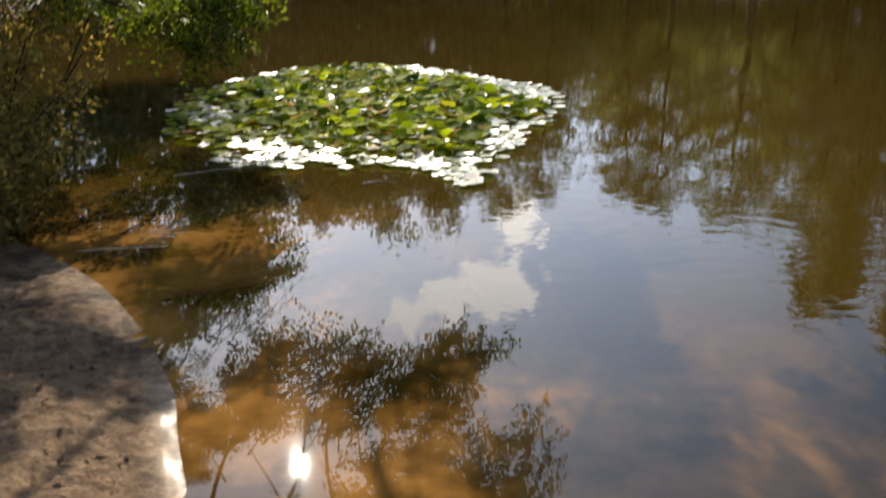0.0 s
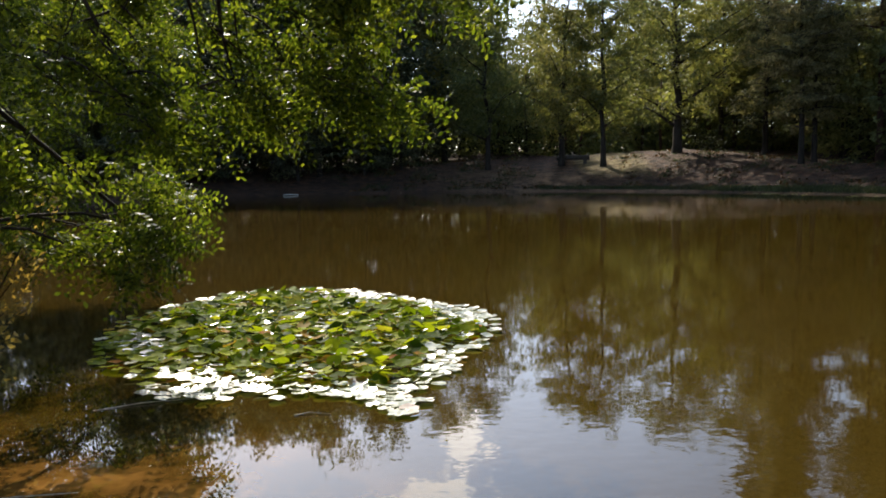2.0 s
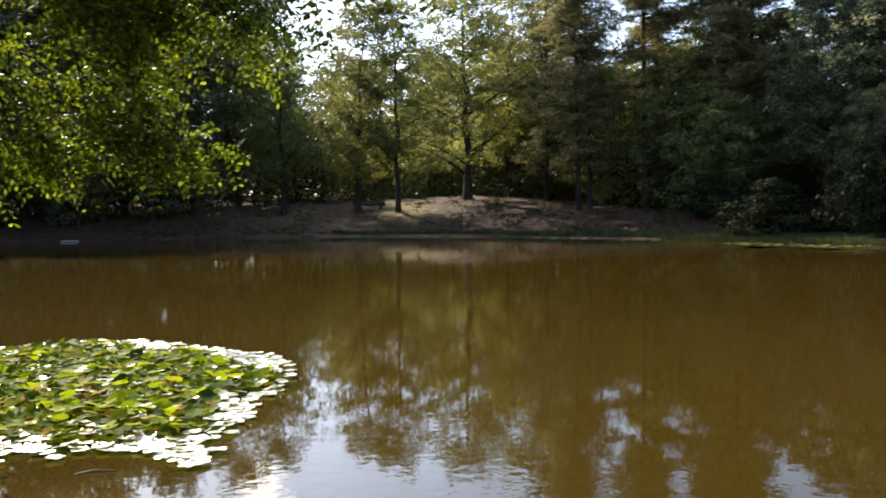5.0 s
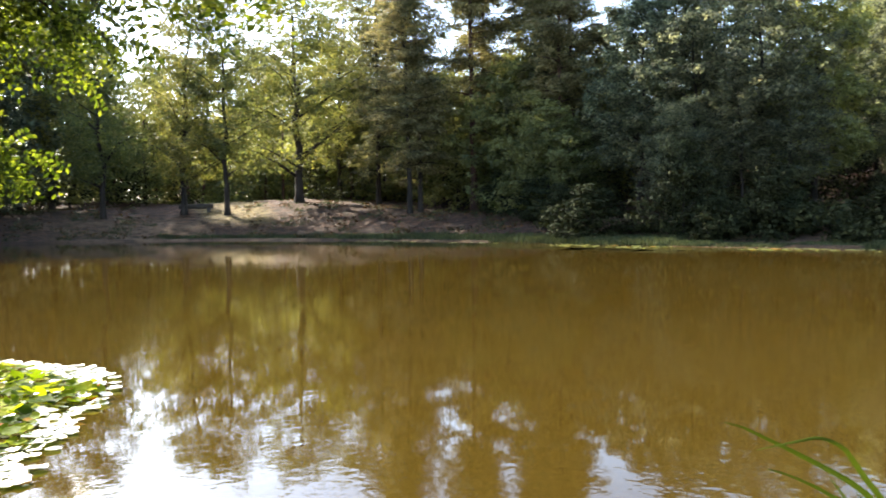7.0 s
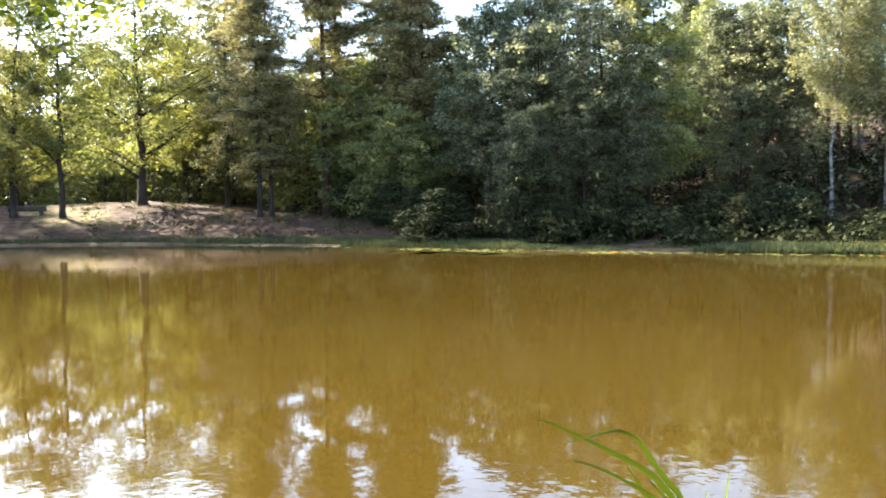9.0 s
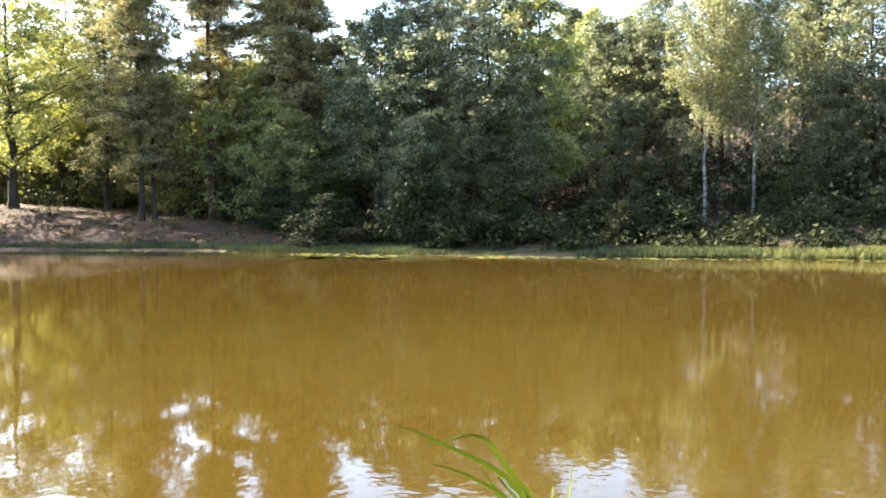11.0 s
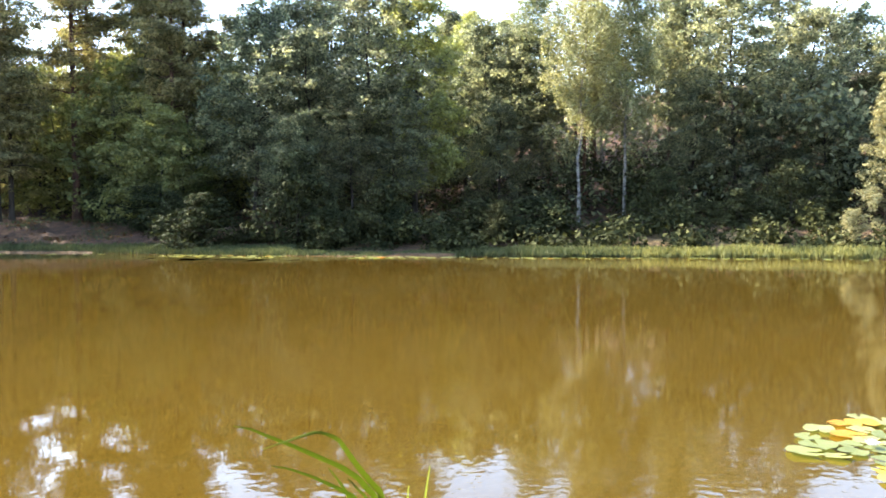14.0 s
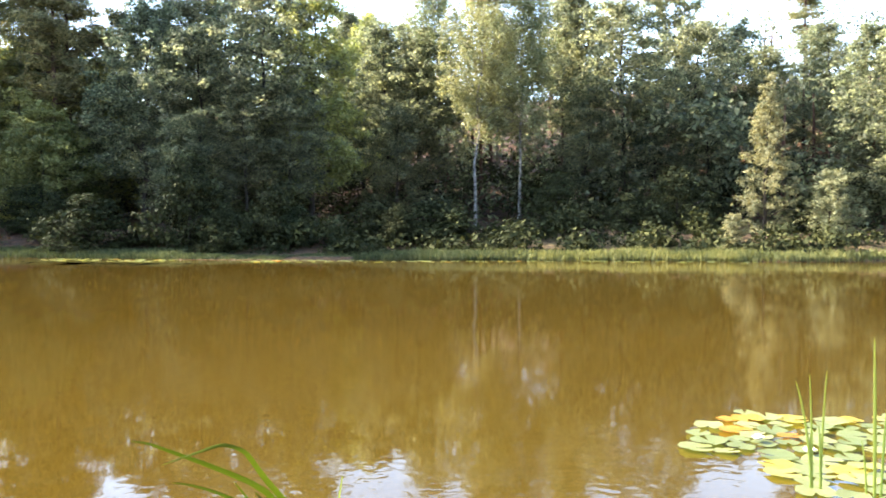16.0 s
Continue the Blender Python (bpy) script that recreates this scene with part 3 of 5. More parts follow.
variant("pine_a", pine_text, "tree", name="pine_tree", seed=31, height=22, radius=3.9, base=7.6, trunk_radius=0.24, leaf_mat=PINE_LEAF, bark_mat=PINE_BARK,
        leaves=22000, leaf=0.33, slim=0.24, shape="pine", boughs=60, sprays=6, spread=0.85, flat=0.34, inner=0.3)
variant("pine_b", "tall dark pine with tiered branches down to its foot", "tree", name="pine_tree", seed=32, height=23, radius=4.2, base=2.6, trunk_radius=0.20, leaf_mat=PINE_LEAF,
        bark_mat=DARK_BARK, leaves=27000, leaf=0.34, slim=0.24, shape="pine", boughs=100, sprays=7, spread=0.85, flat=0.34, inner=0.2)
BIRCH = dict(name="birch_tree", leaf_mat=BIRCH_LEAF, bark_mat=BIRCH_BARK, leaf=0.155, boughs=62, sprays=6, spread=0.46, flat=0.7, hang=2.3, inner=0.2)
variant("birch_a", "silver birch with white trunk and pale drooping foliage", "tree", seed=41, height=17, radius=2.7, base=6.6, trunk_radius=0.12, leaves=26000, **BIRCH)
variant("birch_b", "silver birch with white trunk and pale drooping foliage", "tree", seed=42, height=16, radius=2.5, base=6.2, trunk_radius=0.11, leaves=24000, **BIRCH)
variant("poplar", "young pale green cone-shaped tree beside the water", "tree", name="poplar_tree", seed=51, height=8.2, radius=1.85, base=0.1, trunk_radius=0.09,
        leaf_mat=PALE_LEAF, bark_mat=DARK_BARK, leaves=15000, leaf=0.115, shape="cone", boughs=90, sprays=4, spread=0.30, flat=0.7)
variant("willow_bush", "rounded pale willow bush at the water's edge", "bush", name="willow_bush", seed=61, height=3.6, radius=1.9, base=0.3, trunk_radius=0.08,
        leaf_mat=PALE_LEAF, bark_mat=DARK_BARK, leaves=10000, leaf=0.115, shape="bush", boughs=60, sprays=4, spread=0.32, flat=0.7)
variant("lime", "bright yellow-green broad-leaved tree with a pointed crown", "tree", name="lime_tree", seed=52, height=14.5, radius=3.6, base=2.4, trunk_radius=0.17, leaf_mat=LIME_LEAF,
        bark_mat=DARK_BARK, leaves=24000, leaf=0.19, shape="cone", boughs=95, sprays=6, spread=0.58)
shrub_text = "low green shrub on the far bank, leaves darkened as shade"
variant("shrub_a", shrub_text, "bush", name="shrub", seed=71, height=3.0, radius=1.9, base=0.2, trunk_radius=0.06, leaf_mat=SHADE_TONE_LEAF, bark_mat=DARK_BARK,
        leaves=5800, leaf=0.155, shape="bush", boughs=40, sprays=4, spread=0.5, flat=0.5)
variant("shrub_b", shrub_text, "bush", name="shrub", seed=72, height=2.4, radius=2.1, base=0.2, trunk_radius=0.06, leaf_mat=SHADE_TONE_LEAF, bark_mat=DARK_BARK,
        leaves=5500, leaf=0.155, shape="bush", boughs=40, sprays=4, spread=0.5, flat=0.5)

# kind, bearing, distance, size
OPEN_SIDE = [("oak_b", 8.4, 58, 0.82), ("oak_a", 13.27, 58, 0.80), ("oak_b", 15.96, 57, 0.84), ("oak_c", 20.63, 59, 0.98), ("oak_b", 23.3, 67, 0.98),
             ("oak_c", 25.6, 72, 1.0), ("oak_a", 18.0, 82, 0.8), ("oak_a", 6.6, 72, 0.8), ("oak_d", 8.6, 77, 0.80), ("oak_d", 10.9, 78, 0.76), ("oak_d", 12.6, 85, 0.88), ("oak_d", 15.2, 87, 0.90), ("oak_d", 17.7, 90, 0.95), ("oak_d", 20.2, 88, 0.95), ("oak_d", 23.6, 75, 0.88), ("oak_b", 5.5, 64, 0.95)]
DARK_SIDE = [("shaded_a", 3.6, 64, 1.12), ("shaded_b", 1.2, 60, 1.1), ("shaded_c", -1.5, 62, 1.2), ("shaded_a", -4.5, 59, 1.12), ("shaded_b", -7.0, 62, 1.15),
             ("shaded_c", -9.5, 58, 1.2), ("shaded_a", -13.0, 57, 1.15), ("shaded_b", -15.5, 56, 1.0), ("shaded_c", -18.6, 59, 1.05), ("shaded_a", -11.3, 61, 1.15), ("shaded_b", -2.8, 57, 1.0), ("shaded_b", -5.8, 57, 1.0), ("shaded_c", -22.0, 52, 1.2), ("shaded_a", -26.0, 46, 1.15),
             ("shaded_b", -29.0, 40, 1.15), ("shaded_c", -34.0, 34, 1.15), ("shaded_a", -40.0, 29, 1.1), ("pine_b", -6.0, 72, 0.8), ("pine_b", -12.0, 70, 0.8), ("shaded_c", 6.8, 72, 0.8),
             ("shaded_c", 2.6, 58.5, 0.5), ("shaded_a", 0.2, 57, 0.55), ("shaded_c", -4.2, 56, 0.55), ("shaded_c", -8.2, 56, 0.6), ("shaded_a", -11.6, 55, 0.6), ("shaded_c", -14.6, 54, 0.6),
             ("shaded_c", -17.2, 53, 0.6), ("shaded_a", -20.3, 51, 0.6), ("shaded_c", -24.0, 46, 0.6), ("shaded_a", -28.0, 41, 0.6), ("shaded_a", -8.2, 64, 1.25), ("shaded_b", -3.0, 66, 1.25), ("shaded_c", -16.0, 62, 1.3), ("shaded_a", 2.6, 68, 1.1)]
PINES = [("pine_b", 37.4, 53, 0.80), ("pine_b", 27.98, 52, 0.80), ("pine_b", 28.7, 53, 0.79), ("pine_b", 25.9, 60, 0.93), ("pine_a", 32.3, 55, 1.0), ("pine_a", 33.0, 58, 0.97),
         ("pine_a", 38.0, 50, 0.86), ("pine_a", 38.9, 53, 0.88), ("pine_a", 36.9, 57, 0.9), ("pine_a", 85.4, 66, 0.62), ("pine_a", 70.5, 66, 0.62)]
MID_SIDE = [("oak_c", 35.3, 60, 0.75), ("alder_a", 43.2, 46, 0.84), ("alder_b", 45.3, 50, 0.93), ("alder_c", 46.8, 44, 0.78), ("alder_b", 48.8, 50, 0.93),
            ("alder_a", 50.7, 44, 0.93), ("lime", 53.8, 45.5, 0.98), ("alder_b", 51.6, 54, 0.88), ("alder_b", 56.8, 60, 0.75), ("alder_b", 59.6, 62, 0.69),
            ("alder_c", 40.2, 58, 0.72), ("alder_c", 59.5, 47, 0.5), ("alder_c", 46.2, 41.0, 0.45), ("alder_b", 49.6, 41.5, 0.48), ("alder_a", 52.4, 42.0, 0.52), ("alder_b", 55.6, 60, 0.80), ("alder_a", 57.9, 53, 0.66),
            ("alder_b", 60.8, 57, 0.61), ("alder_b", 41.2, 54, 0.84), ("alder_a", 39.9, 51, 0.46), ("lime", 57.2, 54, 0.84), ("alder_b", 59.0, 50, 0.76), ("alder_a", 61.0, 49, 0.78)]
BIRCHES = [("birch_a", 64.75, 45, 0.84), ("birch_b", 62.4, 50, 0.88), ("birch_b", 67.7, 46, 0.86), ("birch_a", 66.2, 55, 0.9), ("birch_a", 70.6, 53, 0.84)]
RIGHT_SIDE = [("alder_b", 72.0, 51, 0.84), ("alder_a", 74.5, 47, 0.86), ("alder_b", 76.5, 54, 0.86), ("alder_c", 79.0, 50, 0.78), ("alder_a", 81.5, 54, 0.67),
              ("alder_b", 88.8, 50, 0.66), ("alder_c", 91.5, 48, 0.84), ("alder_a", 95.0, 50, 0.84), ("shaded_b", 99.0, 52, 0.84), ("alder_c", 86.0, 58, 0.58), ("alder_a", 83.8, 52, 0.58), ("alder_b", 87.0, 55, 0.60),
              ("shaded_b", 104.0, 54, 0.94), ("shaded_c", 110.0, 56, 0.94), ("alder_a", 72.0, 46, 0.50), ("alder_c", 76.5, 47, 0.45), ("alder_a", 79.8, 47.5, 0.50)]
UNDERGROWTH = [("sapling", 9.5, 72, 1.0), ("sapling", 11.0, 66, 0.7), ("sapling", 14.5, 76, 1.0), ("sapling", 19.3, 78, 1.1),
               ("sapling", 21.8, 72, 1.1), ("sapling", 24.2, 68, 1.0), ("sapling", 26.3, 66, 1.0), ("sapling", 30.5, 70, 1.3), ("sapling", 34.6, 62, 1.35),
               ("sapling", 35.9, 58, 1.1), ("sapling", 37.0, 61, 1.2), ("sapling", 6.5, 68, 0.9), ("sapling", 16.2, 88, 1.3), ("sapling", 28.5, 74, 1.3),
               ("sapling", 32.8, 72, 1.3), ("sapling", 13.0, 84, 0.8), ("sapling", 34.7, 53, 1.45), ("sapling", 35.9, 55, 1.55), ("sapling", 37.3, 47.5, 1.0), ("sapling", 36.3, 49, 1.1), ("sapling", 38.7, 48, 0.85), ("sapling", 31.2, 57, 1.25), ("sapling", 30.2, 60, 1.5)]
for rows in (OPEN_SIDE, DARK_SIDE, UNDERGROWTH, PINES, MID_SIDE, BIRCHES, RIGHT_SIDE):
    for i, (key, bearing, distance, size) in enumerate(rows):
        plant(key, bearing, distance, size, (i * 77 + bearing * 13) % 360)
# unseen trees, added; the nearest two oaks darken the bank by blocking sky
UNSEEN_BEHIND = [("oak_d", -6.8, -1.2, 0.9), ("oak_d", -1.2, -6.4, 0.95), ("oak_d", -10, -8, 1.0), ("shaded_b", -4, -14, 1.0), ("oak_d", 6, -18, 1.0), ("shaded_a", 18, -26, 1.0), ("oak_d", 32, -32, 1.0), ("shaded_c", 48, -28, 1.0)]
for i, (key, x, y, size) in enumerate(UNSEEN_BEHIND):
    behind = plant_at(key, x, y, size, i * 63)
    if key == "oak_d":
        tagged(behind, "unseen broad oak added behind the viewpoint to cut sky light", "tree", "trees round the pond")
plant("poplar", 83.3, 41.5, 0.86, 20)
plant("willow_bush", 87.0, 41.0, 0.82, 0, "bushes on the far bank")
plant("willow_bush", 81.5, 37.4, 0.42, 90, "bushes on the far bank")
SHRUBS = [("shrub_a", 36.5, 46, 1.0), ("shrub_b", 38.5, 43, 1.0), ("shrub_a", 40.5, 41, 1.0), ("shrub_b", 43.0, 39.5, 1.0), ("shrub_a", 45.5, 38.5, 1.0),
          ("shrub_b", 48.0, 38.5, 1.0), ("shrub_a", 50.0, 38.0, 0.9), ("shrub_b", 52.3, 39.0, 0.9), ("shrub_a", 59.5, 39.5, 0.95), ("shrub_b", 61.5, 39.5, 1.0),
          ("shrub_b", 63.4, 40.5, 0.45), ("shrub_a", 70.4, 43.0, 0.8), ("shrub_b", 73.0, 42.0, 0.8), ("shrub_a", 75.2, 43.0, 1.15),
          ("shrub_b", 77.6, 43.0, 0.8), ("shrub_a", 79.6, 44.0, 1.2), ("shrub_b", 85.6, 46.0, 1.0), ("shrub_a", 34.5, 50, 0.8), ("shrub_a", 53.0, 38.5, 0.8),
          ("shrub_b", 58.0, 39.0, 1.0)]
for i, (key, bearing, distance, size) in enumerate(SHRUBS):
    plant(key, bearing + 0.5 * math.sin(i * 5.1), distance + math.sin(i * 2.3) - (1.8 if bearing > 58 else 0), size * (0.85 + 0.3 * math.sin(i * 3.7)), (i * 97) % 360, "bushes on the far bank", 0.9 + 0.35 * math.sin(i * 1.9))


# ---- woods behind the first rows ----
def far_woods():
    rng = np.random.default_rng(90)
    at_b = [-60, -45, 4, 7.5, 9, 12, 14, 20, 25, 30, 35, 45, 60, 90, 120]
    tall = [18, 20, 20, 13, 8.0, 7.5, 6.5, 6.0, 6.5, 7.5, 9.0, 10, 8.0, 6.0, 7]
    clumps, sizes, trunks = [], [], []
    for i in range(2700):
        b = rng.uniform(-55, 118)
        x0, y0 = bearing_at(b, 60)
        angle = math.atan2(x0 - CENTRE[0], y0 - CENTRE[1])
        away = float(shore_radius(angle)) + (rng.uniform(14, 26) if i % 2 == 0 and (b < 3 or b > 33) else rng.uniform(22, 42))
        x, y = CENTRE[0] + away * math.sin(angle), CENTRE[1] + away * math.cos(angle)
        b2 = math.degrees(math.atan2(x - 0.1, y - 0.2))
        g = float(ground_height(x, y))
        if 9 < b2 < 40 and i % 9 < 2 or b2 > 54 and i % 5 < 2:
            continue
        h = np.interp(b2, at_b, tall)
        clumps.append((x, y, g + (min(h, 4.5) if i % 5 < 2 else h) * rng.uniform(0.02, 1.0) ** 1.1))
        sizes.append(rng.uniform(1.2, 2.4))
        if i % 7 == 0 and away - float(shore_radius(angle)) > 17:
            trunks.append(tube([(x, y, g - 0.3), (x + rng.normal() * 0.2, y, g + h * 0.5), (x + rng.normal() * 0.4, y, g + h * 0.9)], [0.13, 0.10, 0.04], 5))
    clumps, sizes = np.array(clumps), np.array(sizes)
    count = 165000
    which = rng.choice(len(clumps), size=count, p=sizes**2 / (sizes**2).sum())
    puff = unit(rng, count) * rng.uniform(0.1, 1, (count, 1)) ** 0.6
    spots = clumps[which] + puff * sizes[which][:, None] * np.array([1, 1, 0.7])
    bearing = np.degrees(np.arctan2(spots[:, 0], spots[:, 1]))
    # bearings where part of the foliage gets the lighter, sunlit-looking colour
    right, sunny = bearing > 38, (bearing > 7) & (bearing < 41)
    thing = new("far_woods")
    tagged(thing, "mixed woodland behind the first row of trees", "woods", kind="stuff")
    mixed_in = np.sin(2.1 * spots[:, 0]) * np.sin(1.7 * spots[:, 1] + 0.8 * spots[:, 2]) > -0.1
    for mask, mat, size in ((~right & ~(sunny & mixed_in), OAK_LEAF, 0.36), (sunny & mixed_in, SUNLIT_TONE_LEAF, 0.32), (right, ALDER_LEAF, 0.32)):
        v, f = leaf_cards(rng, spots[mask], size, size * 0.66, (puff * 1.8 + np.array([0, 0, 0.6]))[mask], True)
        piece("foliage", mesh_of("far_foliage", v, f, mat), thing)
    low = []
    for b, d in zip(rng.uniform(7, 42, 700), rng.uniform(0, 24, 700)):
        x, y = bearing_at(b, d + np.interp(b, [7, 22, 30, 42], [76, 74, 62, 52]))
        low.append((x, y, float(ground_height(x, y)) + rng.uniform(0.1, 7.5 if b < 24 else 9.5)))
    low = np.array(low)
    which = rng.integers(0, len(low), 70000)
    puff = unit(rng, 70000) * rng.uniform(0.1, 1, (70000, 1)) ** 0.6
    # low foliage of the clearing, also in the sunlit-looking colour
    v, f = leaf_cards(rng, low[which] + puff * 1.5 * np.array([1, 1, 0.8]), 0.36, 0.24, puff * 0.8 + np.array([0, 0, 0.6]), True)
    piece("low_foliage", mesh_of("low_foliage", v, f, SUNLIT_TONE_LEAF), thing)
    tv, tf = joined(trunks)
    piece("stems", mesh_of("far_stems", tv, tf, PINE_BARK, True), thing)


far_woods()


def undergrowth():
    rng = np.random.default_rng(91)
    clumps, sizes = [], []
    for i in range(900):
        b = rng.uniform(-40, 7) if i % 3 == 1 else rng.uniform(8, 100)
        close = i % 3 == 2
        if close:
            b = rng.uniform(58, 104)
        x0, y0 = bearing_at(b, 60)
        angle = math.atan2(x0 - CENTRE[0], y0 - CENTRE[1])
        away = float(shore_radius(angle)) + (rng.uniform(1.7, 7.5) if close else rng.uniform(7.0 if b < 4 else 13, 22))
        x, y = CENTRE[0] + away * math.sin(angle), CENTRE[1] + away * math.cos(angle)
        if not close and 8 < b < 40 and i % 2:
            continue
        if close and 62 < b < 69 and i % 2:
            continue
        if 14.3 < math.degrees(math.atan2(x, y)) < 20.5:
            continue
        clumps.append((x, y, float(ground_height(x, y)) + rng.uniform(0.05, 0.25 + 1.2 * max(0.0, math.sin(b * 1.1) * math.sin(b * 0.37 + 1)) if close else 2.6)))
        sizes.append(rng.uniform(0.45, 0.9) if close else rng.uniform(0.6, 1.4))
    clumps, sizes = np.array(clumps), np.array(sizes)
    count = 76000
    which = rng.choice(len(clumps), size=count, p=sizes**2 / (sizes**2).sum())
    puff = unit(rng, count) * rng.uniform(0.1, 1, (count, 1)) ** 0.6
    spots = clumps[which] + puff * sizes[which][:, None] * np.array([1, 1, 0.8])
    spots[:, 2] = np.maximum(spots[:, 2], ground_height(spots[:, 0], spots[:, 1]) + 0.05)
    # leaf colour carries the shade between the trunks
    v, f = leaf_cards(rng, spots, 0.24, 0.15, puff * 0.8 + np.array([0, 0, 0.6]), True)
    tagged(new("undergrowth", mesh_of("undergrowth", v, f, SHADE_TONE_LEAF)), "undergrowth between the trunks, coloured dark to stand for shade", "undergrowth", kind="stuff")


undergrowth()


# ---- near locust tree that hangs over the water ----
def leaflets(rng, roots, ways, length=0.22, pairs=6, size=0.05):
    """Compound leaves: rows of small leaflets on both sides of a drooping rib."""
    n = len(roots)
    side = np.cross(ways, unit(rng, n))
    side /= np.linalg.norm(side, axis=1, keepdims=True)
    down = np.array([0, 0, -1.0])
    centres, along, across = [], [], []
    normal = np.cross(side, ways)
    for k in range(pairs):
        u = (k + 0.7) / pairs
        spot = roots + ways * length * u + down * length * 0.35 * u * u
        for sgn in (-1, 1):
            direction = side * sgn * 0.9 + ways * 0.35 + rng.normal(size=(n, 3)) * 0.15 + down * 0.15
            direction /= np.linalg.norm(direction, axis=1, keepdims=True)
            centres.append(spot + direction * size * 0.55)
            along.append(direction)
            wide = np.cross(normal + rng.normal(size=(n, 3)) * 0.25, direction)
            across.append(wide / np.linalg.norm(wide, axis=1, keepdims=True))
    c, a, w = np.concatenate(centres), np.concatenate(along), np.concatenate(across)
    s = rng.uniform(0.75, 1.2, (len(c), 1)) * size
    verts = np.stack([c - a * s / 2, c + w * s * 0.24 + a * s * 0.05, c + a * s / 2, c - w * s * 0.24 + a * s * 0.05], 1).reshape(-1, 3)
    return verts, np.arange(len(verts)).reshape(-1, 4)


def locust_tree():
    rng = np.random.default_rng(101)
    thing = new("locust_tree")
    tagged(thing, "locust tree with feathery green leaves hanging over the pond", "tree")
    foot = Vector((-6.0, 5.4, float(ground_height(-6.0, 5.4))))
    tubes = [tube([foot + Vector((0, 0, -0.3)), foot + Vector((0, 0, 0.4)), (-5.9, 5.5, 1.6), (-5.6, 5.8, 3.2), (-5.0, 6.4, 5.0), (-4.2, 7.0, 7.0)],
                  [0.34, 0.24, 0.2, 0.18, 0.13, 0.08], 10)]
    crotch = np.array([-5.6, 5.8, 3.2])
    for end, r0 in (((0.9, 8.5, 5.2), 0.10), ((-1.4, 8.4, 4.4), 0.09), ((-3.0, 8.3, 2.6), 0.07), ((-1.9, 7.8, 1.35), 0.05), ((-3.6, 7.4, 1.9), 0.05), ((2.6, 8.6, 5.6), 0.07), ((-3.4, 11.5, 4.9), 0.09), ((-6.5, 10.5, 4.9), 0.08)):
        tubes.append(limb(rng, crotch, end, r0, 0.015, 0.08, 9))
    for b0, e0, b1, e1, d in ((-9.0, 17.0, -3.2, 6.2, 7.3), (-13.0, 16.0, -9.3, 5.6, 7.2), (-5.0, 16.5, 2.0, 7.6, 7.1), (-17.0, 14.0, -12.6, 4.4, 7.3), (-7.5, 15.0, -7.0, 4.0, 7.0)):
        xa, ya = bearing_at(b0, d)
        xb, yb = bearing_at(b1, d)
        top, tip = (xa, ya, 1.66 + d * math.tan(radians(e0))), (xb, yb, 1.66 + d * math.tan(radians(e1)))
        tubes.append(limb(rng, crotch, top, 0.06, 0.026, 0.06, 7))
        tubes.append(limb(rng, top, tip, 0.026, 0.005, 0.10, 8))
        for u in (0.35, 0.6):
            fork = np.array(top) + (np.array(tip) - np.array(top)) * u + np.array([0, 0, 0.10 * math.sin(math.pi * u)])
            tubes.append(limb(rng, fork, fork + np.array([rng.uniform(-0.5, 0.4), 0.1, -rng.uniform(0.3, 0.7)]), 0.010, 0.003, 0.08, 5))
    edge_b = [-28, -23.5, -18.5, -15.5, -14.3, -11.5, -8, -5.5, -2, 0, 3.0, 4.6, 6, 8.8, 10.5]
    edge_el = [-1.6, -1.2, -0.6, 0.2, 1.2, 0.6, 0.3, 1.2, 1.8, 2.4, 2.6, 2.4, 4.8, 7.1, 9.0]
    roots, ways = [], []

    sun_x, sun_y = math.sin(radians(SUN_BEARING)) / math.tan(radians(SUN_HEIGHT)), math.cos(radians(SUN_BEARING)) / math.tan(radians(SUN_HEIGHT))
    sun_way = np.array([sun_x, sun_y, 1.0]) / math.sqrt(sun_x**2 + sun_y**2 + 1)

    def sun_gap(p):
        """True where leaves are left out so that sun lands on chosen bank spots."""
        way = np.array([p[0] - 0.07, p[1] - 0.54, p[2] + 1.57])
        # keeps leaves clear of the mirrored sun
        if way @ sun_way > np.linalg.norm(way) * math.cos(radians(1.7)):
            return True
        if p[2] < 1.2:
            return False
        x, y = p[0] - p[2] * sun_x, p[1] - p[2] * sun_y
        if not (-4.6 < x < -0.3 and 1.2 < y < 6.6):
            return False
        # spots of the bank that are to stay dark
        if math.hypot((x + 1.2) / 1.1, (y - 3.42) / 0.8) < 0.42 or math.hypot(x + 1.7, y - 2.75) < 0.26 or math.hypot(x + 1.95, y - 3.9) < 0.22:
            return False
        edge = -0.55 - 0.55 * max(0.0, y - 2.8)
        if y < 4.9 and x > edge or y > 5.2 and x > -1.4:
            return False
        if y < 3.3 and x > edge - 0.25 or y > 5.4 and x > -2.3 and p[2] < 2.6:
            return True
        return math.sin(4.7 * x + 1.3 * y) + math.sin(5.9 * y - 2.1 * x + 1.0) + 0.8 * math.sin(9.1 * x + 7.3 * y) < (0.1 if y < 4.2 else -0.4)

    def spray(start, end, thick, count):
        a, b = np.array(start, float), np.array(end, float)
        if not sun_gap((a + b) / 2):
            tubes.append(limb(rng, a, b, thick, 0.003, 0.10, 6, 4))
        length = np.linalg.norm(b - a)
        for u in np.linspace(0.08, 1.0, count):
            p = a + (b - a) * u
            p[2] += 0.10 * length * math.sin(math.pi * u)
            w = (b - a) / length * 0.6 + rng.normal(size=3) * np.array([0.7, 0.7, 0.45])
            w /= np.linalg.norm(w)
            if sun_gap(p + w * 0.06) or sun_gap(p + w * 0.2):
                continue
            roots.append(p + rng.normal(size=3) * 0.02)
            ways.append(w)

